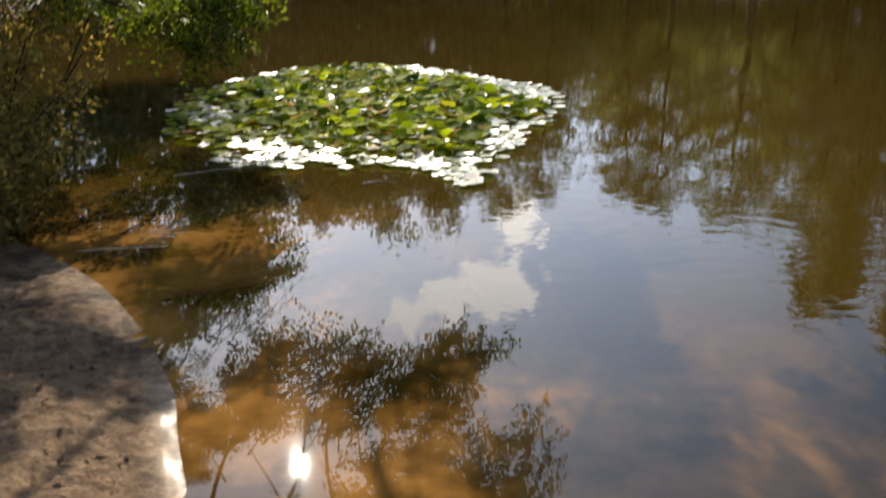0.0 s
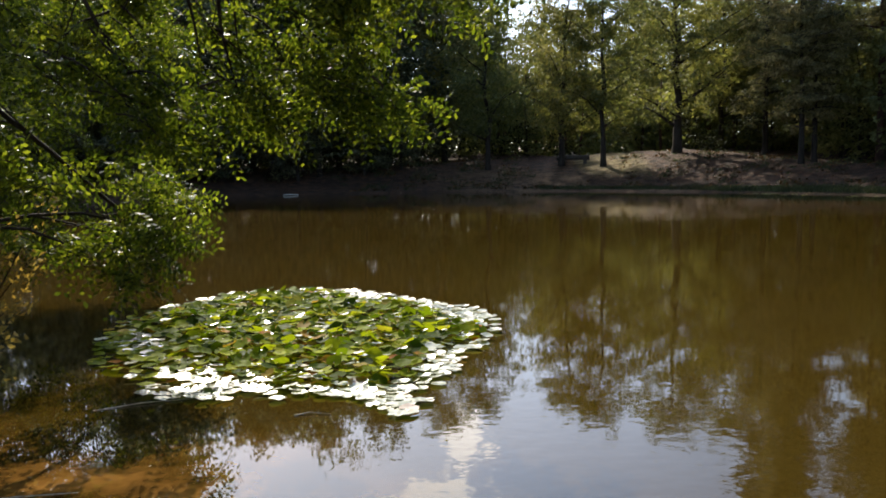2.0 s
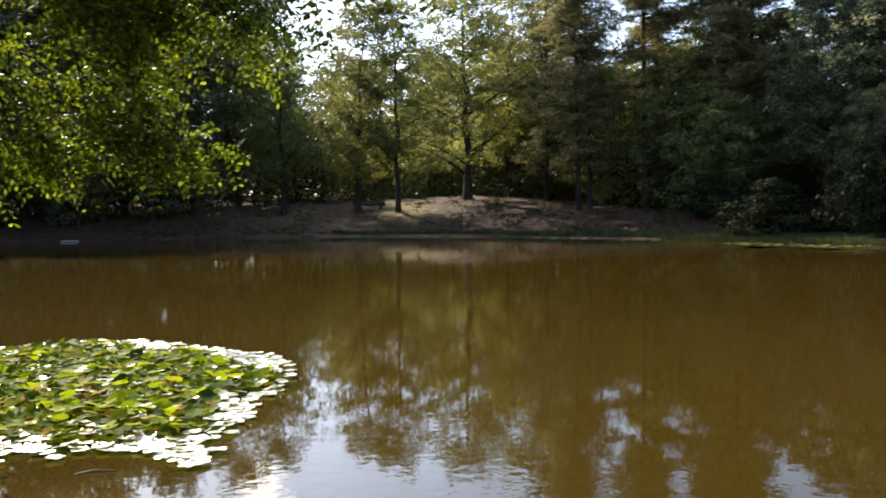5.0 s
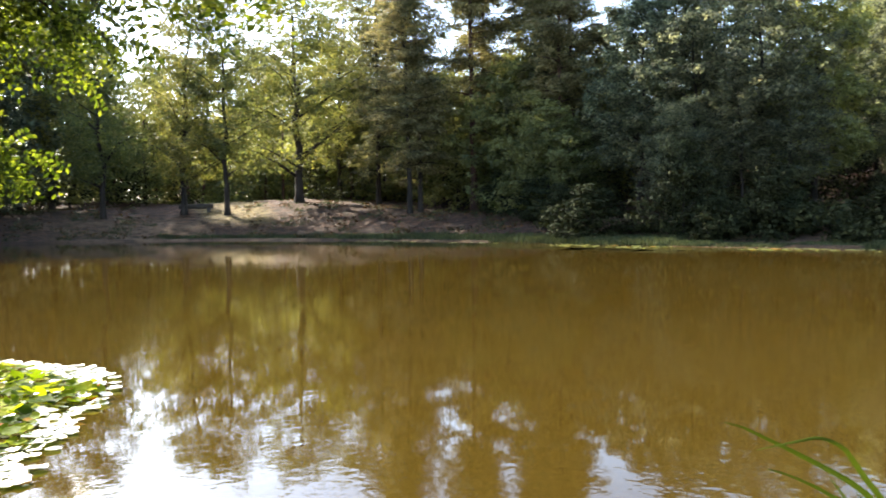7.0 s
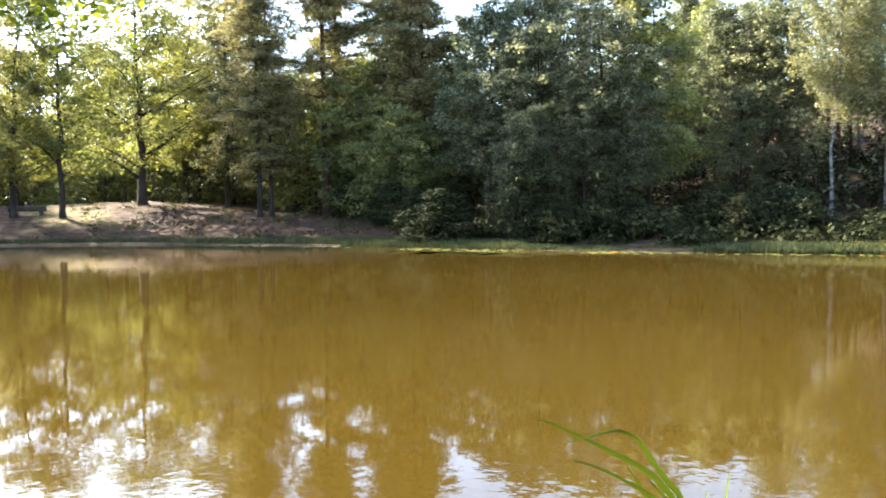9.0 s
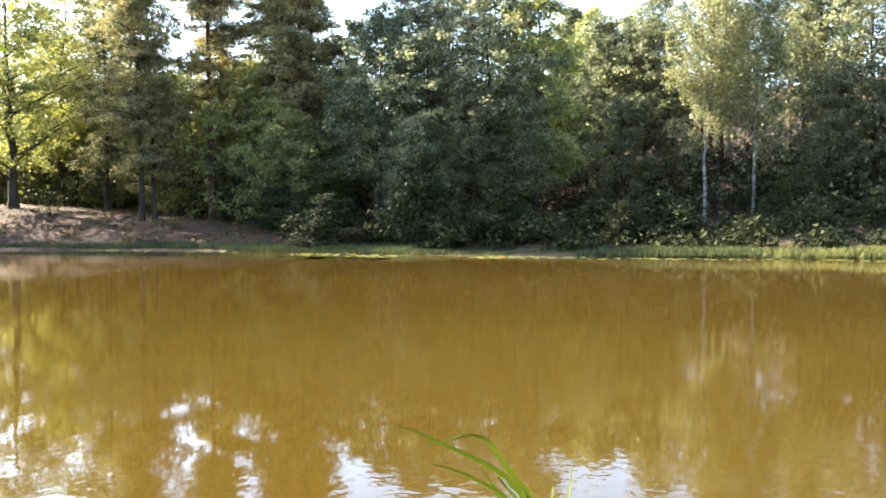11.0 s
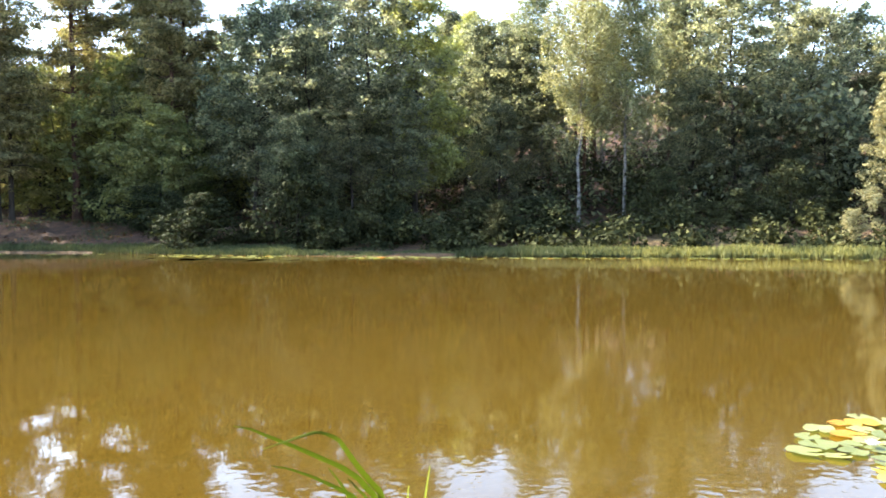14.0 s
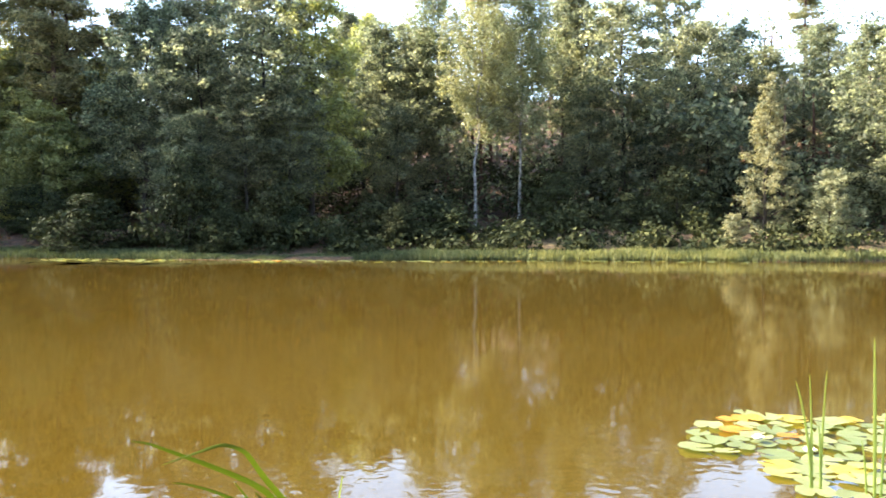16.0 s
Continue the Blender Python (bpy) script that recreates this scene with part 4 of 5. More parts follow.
    for i in range(84):
        b0 = rng.uniform(-28, 9.5)
        if rng.uniform() < (0.5 if -20 < b0 < -12 else 0.1):
            continue
        d0 = rng.uniform(6.8, 7.6)
        up = rng.uniform(0, 1) ** 1.4 * 3.0
        if (abs(b0 + 10.9) < 2.4 and 0.7 < up < 2.0) or (up > 0.5 and -24 < b0 < -9) or (up > 0.6 and b0 < -2 and rng.uniform() < 0.4):
            continue
        tight = up > 0.6 and b0 < -2
        for k in range(rng.integers(8, 12) if tight else rng.integers(4, 9)):
            b, d = b0 + rng.normal() * (0.95 if tight else 1.05), d0 + rng.normal() * (0.13 if tight else 0.22)
            low = 1.66 + 7.2 * math.tan(radians(float(np.interp(b, edge_b, edge_el)))) + max(0.0, up + 0.12 * math.sin(b * 1.9) + rng.normal() * 0.16)
            if abs(b + 11) < 1.6 and abs(low + 0.1 - (0.649 * d - 1.65)) < 0.45:
                continue
            if low > 5.0 or (b > 5 and rng.uniform() < 0.35):
                continue
            x, y = bearing_at(b, d)
            reach = rng.uniform(0.22, 0.42) if tight else rng.uniform(0.35, 0.8)
            spray((x - reach * rng.uniform(0.3, 1.0), y + rng.normal() * 0.2, low + reach * rng.uniform(0.3, 0.8)), (x, y, low + 0.05), 0.010, rng.integers(9, 14))
    for i in range(13):
        b, d = rng.uniform(-3, 7.5), rng.uniform(6.2, 6.8)
        z = 1.66 + d * math.tan(radians(rng.uniform(8.5 + max(0, b) * 0.3, 15)))
        x, y = bearing_at(b, d)
        for k in range(6):
            spray((x - 0.3 + rng.normal() * 0.15, y + rng.normal() * 0.2, z + 0.3 + rng.normal() * 0.1), (x + rng.normal() * 0.15, y + rng.normal() * 0.2, z + rng.normal() * 0.1), 0.009, 10)
    # tight clumps with gaps between, added so that their shadows dapple the bank
    for i in range(6):
        b0, d0, z0 = -22.0 + 2.0 * i, 6.7 + 0.5 * (i * 0.618 % 1), 2.15 + 1.35 * (i * 0.382 % 1)
        if i == 2 or abs(b0 + 11) < 1.8 and abs(z0 - (0.649 * d0 - 1.65)) < 0.5:
            continue
        x, y = bearing_at(b0, d0)
        for k in range(9):
            tip = np.array([x, y, z0]) + rng.normal(size=3) * np.array([0.11, 0.11, 0.09])
            spray(tip + np.array([-0.2 + rng.normal() * 0.08, rng.normal() * 0.1, 0.16]), tip, 0.008, 8)
    # clumps added sunward of the bank to throw dark blotches on it
    for x, y in zip(rng.uniform(-2.9, -0.75, 40), rng.uniform(1.7, 4.6, 40)):
        z = rng.uniform(3.0, 4.0)
        k = z / math.tan(radians(SUN_HEIGHT))
        x, y = x + k * math.sin(radians(SUN_BEARING)), y + k * math.cos(radians(SUN_BEARING))
        if math.hypot(math.degrees(math.atan2(x - 0.07, y - 0.52)) - SUN_BEARING, math.degrees(math.atan2(z + 1.6, y)) - SUN_HEIGHT) < 4:
            continue
        for k in range(9):
            tip = np.array([x, y, z]) + rng.normal(size=3) * np.array([0.10, 0.13, 0.05])
            spray(tip + np.array([-0.14 + rng.normal() * 0.06, rng.normal() * 0.08, 0.08]), tip, 0.006, 7)
    for i in range(45):
        b, d = rng.uniform(-29, -17.5), rng.uniform(8.6, 11.5)
        z = d * math.tan(radians(rng.uniform(11, 24))) - 1.6
        x, y = bearing_at(b, d)
        for k in range(3):
            spray((x - 0.4 + rng.normal() * 0.2, y + rng.normal() * 0.2, z + 0.3), (x + rng.normal() * 0.2, y + rng.normal() * 0.2, z), 0.010, 10)
    # the upper crown, mostly out of view, added to shade the bank
    for i in range(130):
        b, d, z = rng.uniform(-42, -21), rng.uniform(10.5, 13.5), rng.uniform(2.6, 4.8)
        x, y = bearing_at(b, d)
        for k in range(2):
            spray((x - 0.5 + rng.normal() * 0.3, y + rng.normal() * 0.3, z + 0.4), (x + rng.normal() * 0.3, y + rng.normal() * 0.3, z), 0.012, 11)
    for i in range(80):
        x, y = bearing_at(rng.uniform(-32, -19), rng.uniform(13.0, 16.5))
        for k in range(3):
            spray((x - 0.5 + rng.normal() * 0.4, y + rng.normal() * 0.4, 4.2 + rng.normal() * 0.4), (x + rng.normal() * 0.4, y + rng.normal() * 0.4, 3.7), 0.012, 11)
    for i in range(95):
        b, d = rng.uniform(-30, -16.5), rng.uniform(9.5, 13.0)
        z = rng.uniform(1.0 + 0.5 * (i % 2), 3.4)
        if math.hypot(b + 11, math.degrees(math.atan2(z + 1.6, d)) - 33) < 4:
            continue
        x, y = bearing_at(b, d)
        for k in range(2):
            spray((x - 0.5 + rng.normal() * 0.3, y + rng.normal() * 0.3, z + 0.4), (x + rng.normal() * 0.3, y + rng.normal() * 0.3, z), 0.012, 11)
    # sprays added so that their shadow falls on the lilies' left end
    for i in range(66):
        x, y = bearing_at(rng.uniform(-18, -11.5), rng.uniform(13.5, 16.5))
        for k in range(3):
            spray((x - 0.5 + rng.normal() * 0.4, y + rng.normal() * 0.4, 4.2 + rng.normal() * 0.5), (x + rng.normal() * 0.4, y + rng.normal() * 0.4, 3.7), 0.012, 11)
    for i in range(60):
        b, d, z = rng.uniform(-24, -15.5), rng.uniform(11.0, 13.5), rng.uniform(3.3, 4.6)
        x, y = bearing_at(b, d)
        for k in range(2):
            spray((x - 0.5 + rng.normal() * 0.3, y + rng.normal() * 0.3, z + 0.4), (x + rng.normal() * 0.3, y + rng.normal() * 0.3, z), 0.012, 10)
    # the low bough that reaches out over the water
    for b0, e0, b1, e1, d in ((-21, 1.0, -10.4, -2.4, 8.1), (-22, -0.2, -12.0, -3.0, 7.6), (-21, -1.0, -14.0, -5.8, 7.4), (-20, 0.2, -15.0, -4.4, 8.4),
                              (-19, 1.5, -11.4, -1.6, 8.8), (-18, -0.2, -12.8, -4.2, 8.0), (-20, 0.8, -13.2, -1.4, 9.0), (-22, -0.8, -14.4, -3.4, 7.5),
                              (-24, 0.0, -17.5, -3.2, 7.8), (-22, -3.0, -11.9, -6.0, 7.6), (-22, -3.5, -13.6, -7.8, 7.4), (-23, -2.0, -12.6, -5.0, 7.9)):
        xa, ya = bearing_at(b0, d)
        xb, yb = bearing_at(b1, d)
        za, zb = 1.66 + d * math.tan(radians(e0)), 1.66 + d * math.tan(radians(e1))
        spray((xa, ya, za), (xb, yb, zb + 0.04), 0.018, 16)
        for u in np.linspace(0.1, 0.97, 9):
            p = np.array([xa + (xb - xa) * u, ya + (yb - ya) * u, za + (zb - za) * u + 0.08 * math.sin(math.pi * u)])
            spray(p, p + np.array([rng.uniform(0.1, 0.4), rng.normal() * 0.25, rng.uniform(-0.2, 0.16)]), 0.005, 8)
    # a few twigs further along, against the sky
    for b, e, d in ((15.0, 12.6, 4.8), (17.5, 13.4, 4.9), (19.6, 13.2, 5.0), (13.2, 12.0, 4.9), (11.4, 11.0, 5.2), (9.6, 9.0, 5.6), (16.2, 13.9, 4.8)):
        x, y = bearing_at(b, d)
        z = 1.66 + d * math.tan(radians(e))
        for k in range(4):
            spray((x - 0.35 + rng.normal() * 0.1, y + rng.normal() * 0.2, z + 0.55), (x + rng.normal() * 0.12, y, z + rng.uniform(0, 0.3)), 0.006, 7)
    tv, tf = joined(tubes)
    piece("trunk", mesh_of("locust_trunk", tv, tf, DARK_BARK, True), thing)
    lv, lf = leaflets(rng, np.array(roots), np.array(ways), 0.25, 6, 0.06)
    piece("crown", mesh_of("locust_crown", lv, lf, NEAR_LEAF), thing)


locust_tree()


def dry_bush(x, y, size, seed):
    rng = np.random.default_rng(seed)
    thing = new("dry_bush")
    tagged(thing, "half-dry brownish bush at the foot of the bank", "bush")
    z = float(ground_height(x, y))
    tubes, spots = [], []
    for k in range(26):
        a = rng.uniform(0, 6.28)
        end = np.array([math.cos(a), math.sin(a), 0]) * rng.uniform(0.1, 0.75) * size + np.array([0, 0, rng.uniform(0.5, 1.15) * size])
        tubes.append(limb(rng, (0, 0, -0.1), end, 0.012, 0.003, 0.1))
        for u in np.linspace(0.3, 1, 30):
            spots.append(end * u + rng.normal(size=3) * 0.09)
    tv, tf = joined(tubes)
    piece("twig_frame", mesh_of("dry_stems", tv, tf, DARK_BARK, True), thing)
    spots = np.array(spots)
    spots = np.concatenate([spots + rng.normal(size=spots.shape) * 0.05 for _ in range(6)])
    v, f = leaf_cards(rng, spots, 0.05, 0.026)
    piece("leaves", mesh_of("dry_leaves", v, f, DRY_LEAF), thing)
    thing.matrix_basis = pose(x, y, z)


dry_bush(-2.75, 5.75, 1.0, 7)
dry_bush(-3.4, 6.2, 1.25, 8)
dry_bush(-2.45, 5.15, 0.5, 11)
dry_bush(-3.3, 7.2, 1.5, 9)
dry_bush(-4.2, 7.9, 1.6, 10)


# ---- water lilies ----
def lily_material(name, low, mid, high, rough, spec, wet_coat=0.0):
    m, n, l, b = material(name)
    geo, info, place = n.new("ShaderNodeNewGeometry"), n.new("ShaderNodeObjectInfo"), n.new("ShaderNodeTexCoord")
    add = n.new("ShaderNodeMath")
    add.operation = "ADD"
    l.new(geo.outputs["Random Per Island"], add.inputs[0])
    l.new(info.outputs["Random"], add.inputs[1])
    part_of = n.new("ShaderNodeMath")
    part_of.operation = "FRACT"
    l.new(add.outputs[0], part_of.inputs[0])
    leaf = ramp(n, l, part_of.outputs[0], [(0.0, low), (0.5, mid), (0.86, high), (0.94, (0.34, 0.27, 0.05)), (1.0, (0.38, 0.14, 0.02))])
    spots = noise_tex(n, l, 9, 4, 0.6, place.outputs["Object"])
    wear = ramp(n, l, spots, [(0.3, (0.75, 0.8, 0.7)), (0.6, (1.05, 1.05, 1.0)), (0.75, (1.25, 1.15, 0.8))])
    l.new(mixed(n, l, 1.0, leaf, wear, "MULTIPLY"), b.inputs["Base Color"])
    b.inputs["Roughness"].default_value = rough
    b.inputs["Specular IOR Level"].default_value = spec
    b.inputs["Coat Weight"].default_value, b.inputs["Coat Roughness"].default_value = wet_coat, 0.33
    bumped(n, l, b, spots, 0.2, 0.01)
    t = n.new("ShaderNodeBsdfTranslucent")
    l.new(mixed(n, l, 1.0, leaf, (1.4, 1.45, 0.5), "MULTIPLY"), t.inputs["Color"])
    s = n.new("ShaderNodeMixShader")
    s.inputs["Fac"].default_value = 0.38
    l.new(b.outputs[0], s.inputs[1])
    l.new(t.outputs[0], s.inputs[2])
    l.new(s.outputs[0], n["Material Output"].inputs["Surface"])
    return m


LILY_GREEN = lily_material("lily_leaf", (0.030, 0.058, 0.004), (0.150, 0.200, 0.010), (0.38, 0.41, 0.022), 0.5, 0.012)
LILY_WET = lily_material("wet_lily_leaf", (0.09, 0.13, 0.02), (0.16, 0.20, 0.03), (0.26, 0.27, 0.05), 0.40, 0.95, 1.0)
LILY_PALE = lily_material("pale_lily_leaf", (0.14, 0.165, 0.07), (0.20, 0.215, 0.092), (0.265, 0.268, 0.12), 0.35, 0.12)


def pad_shape(rng, cup, wave):
    """A round leaf of radius 1 with its slit, a rim that lifts and a thin edge."""
    count = 18
    top = [(0.0, 0.0, -0.02)]
    for ring, lift in ((0.55, 0.2), (1.0, 1.0)):
        for k in range(count):
            a = radians(14) + (2 * math.pi - radians(28)) * k / (count - 1)
            r = ring * (1 + 0.05 * rng.normal() * (ring == 1.0))
            top.append((r * math.cos(a), r * math.sin(a) * 0.94, cup * lift + wave * lift * math.sin(3 * a + 1) + 0.02 * rng.normal() * lift))
    faces = []
    for k in range(count - 1):
        faces.append((0, 1 + k, 2 + k))
        faces.append((1 + k, 1 + count + k, 2 + count + k, 2 + k))
    return top, faces


def inside(poly, x, y):
    hit, j = False, len(poly) - 1
    for i in range(len(poly)):
        (xa, ya), (xb, yb) = poly[i], poly[j]
        if (ya > y) != (yb > y) and x < (xb - xa) * (y - ya) / (yb - ya) + xa:
            hit = not hit
        j = i
    return hit


def edge_gap(poly, x, y):
    best = 9.0
    for i in range(len(poly)):
        (xa, ya), (xb, yb) = poly[i - 1], poly[i]
        u = max(0, min(1, ((x - xa) * (xb - xa) + (y - ya) * (yb - ya)) / ((xb - xa) ** 2 + (yb - ya) ** 2)))
        best = min(best, math.hypot(x - xa - u * (xb - xa), y - ya - u * (yb - ya)))
    return best


def lily_patch(label, poly, seed, gap, radius, lift, mat, wet, singles, tries=16000):
    rng = np.random.default_rng(seed)
    thing = new("water_lily_patch")
    tagged(thing, label, "water lily")
    xs, ys = [p[0] for p in poly], [p[1] for p in poly]
    shapes = [pad_shape(rng, c, w) for c, w in ((0.03, 0.03), (0.07, 0.04), (0.14, 0.08), (0.05, 0.11), (0.22, 0.07))]
    meshes = [mesh_of("lily_leaf", v, f, mat, True) for v, f in shapes]
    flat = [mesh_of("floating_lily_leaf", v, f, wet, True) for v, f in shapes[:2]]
    placed = []
    cells = collections.defaultdict(list)
    for x, y in zip(rng.uniform(min(xs), max(xs), tries), rng.uniform(min(ys), max(ys), tries)):
        cx, cy = int(x // gap), int(y // gap)
        near = [p for i in (-1, 0, 1) for j in (-1, 0, 1) for p in cells[cx + i, cy + j]]
        if all((x - p[0]) ** 2 + (y - p[1]) ** 2 > gap * gap for p in near) and inside(poly, x, y):
            placed.append((x, y))
            cells[cx, cy].append((x, y))
    placed.sort(key=lambda p: math.hypot(p[0], p[1]))
    low_v, low_f, high_v, high_f = [], [], [], []
    for i, (x, y) in enumerate(placed):
        deep = edge_gap(poly, x, y)
        if lift > 0.05 and deep < 0.3 * (0.5 + 0.5 * math.sin(4.3 * x + 1.1) * math.sin(3.7 * y)) and rng.uniform() < 0.6:
            continue
        r = radius * rng.uniform(0.72, 1.2)
        raised = lift * step(0.12, 0.72, deep + 0.32 * math.sin(3.1 * x + 1) * math.sin(2.7 * y + 0.5)) * rng.uniform(0.1, 1)
        tilt = (5 if lift > 0.05 else 2) + 330 * raised * rng.uniform(0.3, 1.0)
        z = 0.012 + 0.006 * rng.uniform() + raised + r * math.sin(radians(min(tilt, 46))) * 0.6
        m = pose(x, y, z, rng.normal() * min(tilt, 36) * 0.7, rng.normal() * min(tilt, 36) * 0.7, rng.uniform(0, 360))
        k = int(rng.integers(0, 2 if raised < 0.026 else len(meshes)))
        # most left-end leaves also get the matt material, standing in for tree shade
        dry = raised > 0.026 or (lift > 0.05 and x < -1.5 and rng.uniform() < 0.75)
        if i < singles:
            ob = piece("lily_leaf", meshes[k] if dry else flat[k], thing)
            ob.matrix_basis = m @ Matrix.Diagonal((r, r, r, 1))
        else:
            loose_v, loose_f = (high_v, high_f) if dry else (low_v, low_f)
            n0 = len(loose_v)
            loose_v += [tuple(m @ (Vector(p) * r)) for p in shapes[k][0]]
            loose_f += [tuple(q + n0 for q in f) for f in shapes[k][1]]
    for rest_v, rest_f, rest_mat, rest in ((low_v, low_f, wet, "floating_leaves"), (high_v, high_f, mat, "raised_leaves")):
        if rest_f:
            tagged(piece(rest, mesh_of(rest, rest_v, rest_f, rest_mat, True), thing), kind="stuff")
    return thing


NEAR_PATCH = [(-2.5, 9.25), (-2.5, 10.1), (-2.2, 11.2), (-1.7, 11.8), (-0.5, 12.1), (0.3, 11.5), (0.95, 10.6), (1.45, 10.0), (1.5, 9.1), (1.15, 8.0), (0.95, 7.6),
              (0.65, 6.6), (0.5, 6.05), (0.2, 6.05), (0.1, 6.5), (-0.5, 6.55), (-1.4, 6.6), (-1.7, 7.3), (-2.3, 8.1)]
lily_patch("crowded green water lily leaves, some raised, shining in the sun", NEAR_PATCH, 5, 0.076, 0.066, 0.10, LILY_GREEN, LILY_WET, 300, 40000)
SIDE_PATCH = [(7.28, 1.41), (6.76, 1.33), (6.56, 1.33), (6.56, 1.06), (6.96, 0.91), (6.56, 0.81), (6.16, 0.76), (6.06, 0.56), (5.71, 0.36), (5.36, -0.49), (5.76, -1.89), (7.46, -2.49),
              (8.86, -1.29), (8.46, -0.09), (7.86, 0.61), (7.96, 1.11), (7.71, 1.31)]
lily_patch("pale yellow-green water lily leaves floating flat", SIDE_PATCH, 6, 0.19, 0.122, 0.0, LILY_PALE, LILY_PALE, 300)


def white_flower(x, y, seed):
    rng = np.random.default_rng(seed)
    thing = new("water_lily_flower")
    tagged(thing, "open white water lily flower among the leaves", "flower", "white lily flowers")
    bm = bmesh.new()
    for ring, (count, tilt, size) in enumerate(((9, 25, 0.062), (8, 48, 0.054), (6, 68, 0.044))):
        for k in range(count):
            m = pose(0, 0, 0.012, 0, 0, 360 * k / count + ring * 17 + rng.normal() * 4) @ pose(0, 0, 0, 0, -tilt, 0)
            row = [m @ Vector(p) for p in ((0, 0, 0), (size * 0.5, -size * 0.22, 0.003), (size, 0, 0.010), (size * 0.5, size * 0.22, 0.003), (size * 0.5, 0, -0.005))]
            vs = [bm.verts.new(p) for p in row]
            for q in ((0, 1, 4), (1, 2, 4), (2, 3, 4), (3, 0, 4)):
                bm.faces.new([vs[i] for i in q])
    part("petals", bm, PETAL, thing)
    bm = bmesh.new()
    bmesh.ops.create_icosphere(bm, subdivisions=1, radius=0.014, matrix=Matrix.Translation((0, 0, 0.03)))
    part("stamens", bm, STAMEN, thing, "yellow stamens")
    thing.matrix_basis = pose(x, y, 0.02)


def plain(name, colour, rough, spread=0.12, scale=8.0):
    m, n, l, b = material(name)
    place = n.new("ShaderNodeTexCoord")
    grain = noise_tex(n, l, scale, 5, 0.6, place.outputs["Object"])
    lo, hi = tuple(c * (1 - spread) for c in colour), tuple(min(1, c * (1 + spread)) for c in colour)
    l.new(ramp(n, l, grain, [(0.35, lo), (0.65, hi)]), b.inputs["Base Color"])
    b.inputs["Roughness"].default_value = rough
    bumped(n, l, b, grain, 0.3, 0.01)
    return m


PETAL, STAMEN = plain("white_petal", (0.8, 0.78, 0.74), 0.5, 0.04), plain("yellow_stamen", (0.7, 0.45, 0.06), 0.6)
WEATHERED = plain("weathered_wood", (0.42, 0.36, 0.28), 0.85, 0.3, 12.0)
DARK_WOOD = plain("dark_wood", (0.05, 0.04, 0.03), 0.8, 0.3, 12.0)
for i, (x, y) in enumerate(((6.95, 0.90), (6.76, 0.53))):
    white_flower(x, y, i)


# ---- reeds and grass at the near edge ----
def ribbon(points, width, twist=0.0, face=(0.66, 0.75, 0.0)):
    """A long grass blade with a mid rib along a smooth line; width at its broadest."""
    p = np.array(points, float)
    line = []
    for i in range(len(p) - 1):
        a, b, c, d = p[max(i - 1, 0)], p[i], p[i + 1], p[min(i + 2, len(p) - 1)]
        for u in np.linspace(0, 1, 6, endpoint=i == len(p) - 2):
            line.append(0.5 * (2 * b + (c - a) * u + (2 * a - 5 * b + 4 * c - d) * u**2 + (3 * b - a - 3 * c + d) * u**3))
    line = np.array(line)
    verts, faces = [], []
    for i, q in enumerate(line):
        t = i / (len(line) - 1)
        along = line[min(i + 1, len(line) - 1)] - line[max(i - 1, 0)]
        along /= np.linalg.norm(along) + 1e-9
        n = np.array(face, float) + twist * (t - 0.5) * np.array([0.3, -0.3, 1.2])
        across = np.cross(n, along)
        across /= np.linalg.norm(across) + 1e-9
        w = width * min(1, 0.55 + 1.5 * t) * (1 - t) ** 0.55 * 0.5 + 0.0004
        depth = np.cross(along, across) * w * 0.35
        verts += [q - across * w, q + depth, q + across * w]
    for i in range(len(line) - 1):
        k = 3 * i
        faces += [(k, k + 1, k + 4, k + 3), (k + 1, k + 2, k + 5, k + 4)]
    return verts, faces


BLADE = foliage("reed_blade", (0.040, 0.066, 0.008), (0.058, 0.088, 0.010), (0.080, 0.112, 0.014), rough=0.5, spec=0.05, through_light=0.32)
PALE_BLADE = foliage("pale_reed_blade", (0.16, 0.22, 0.06), (0.20, 0.26, 0.08), (0.25, 0.30, 0.10), rough=0.4, through_light=0.35)


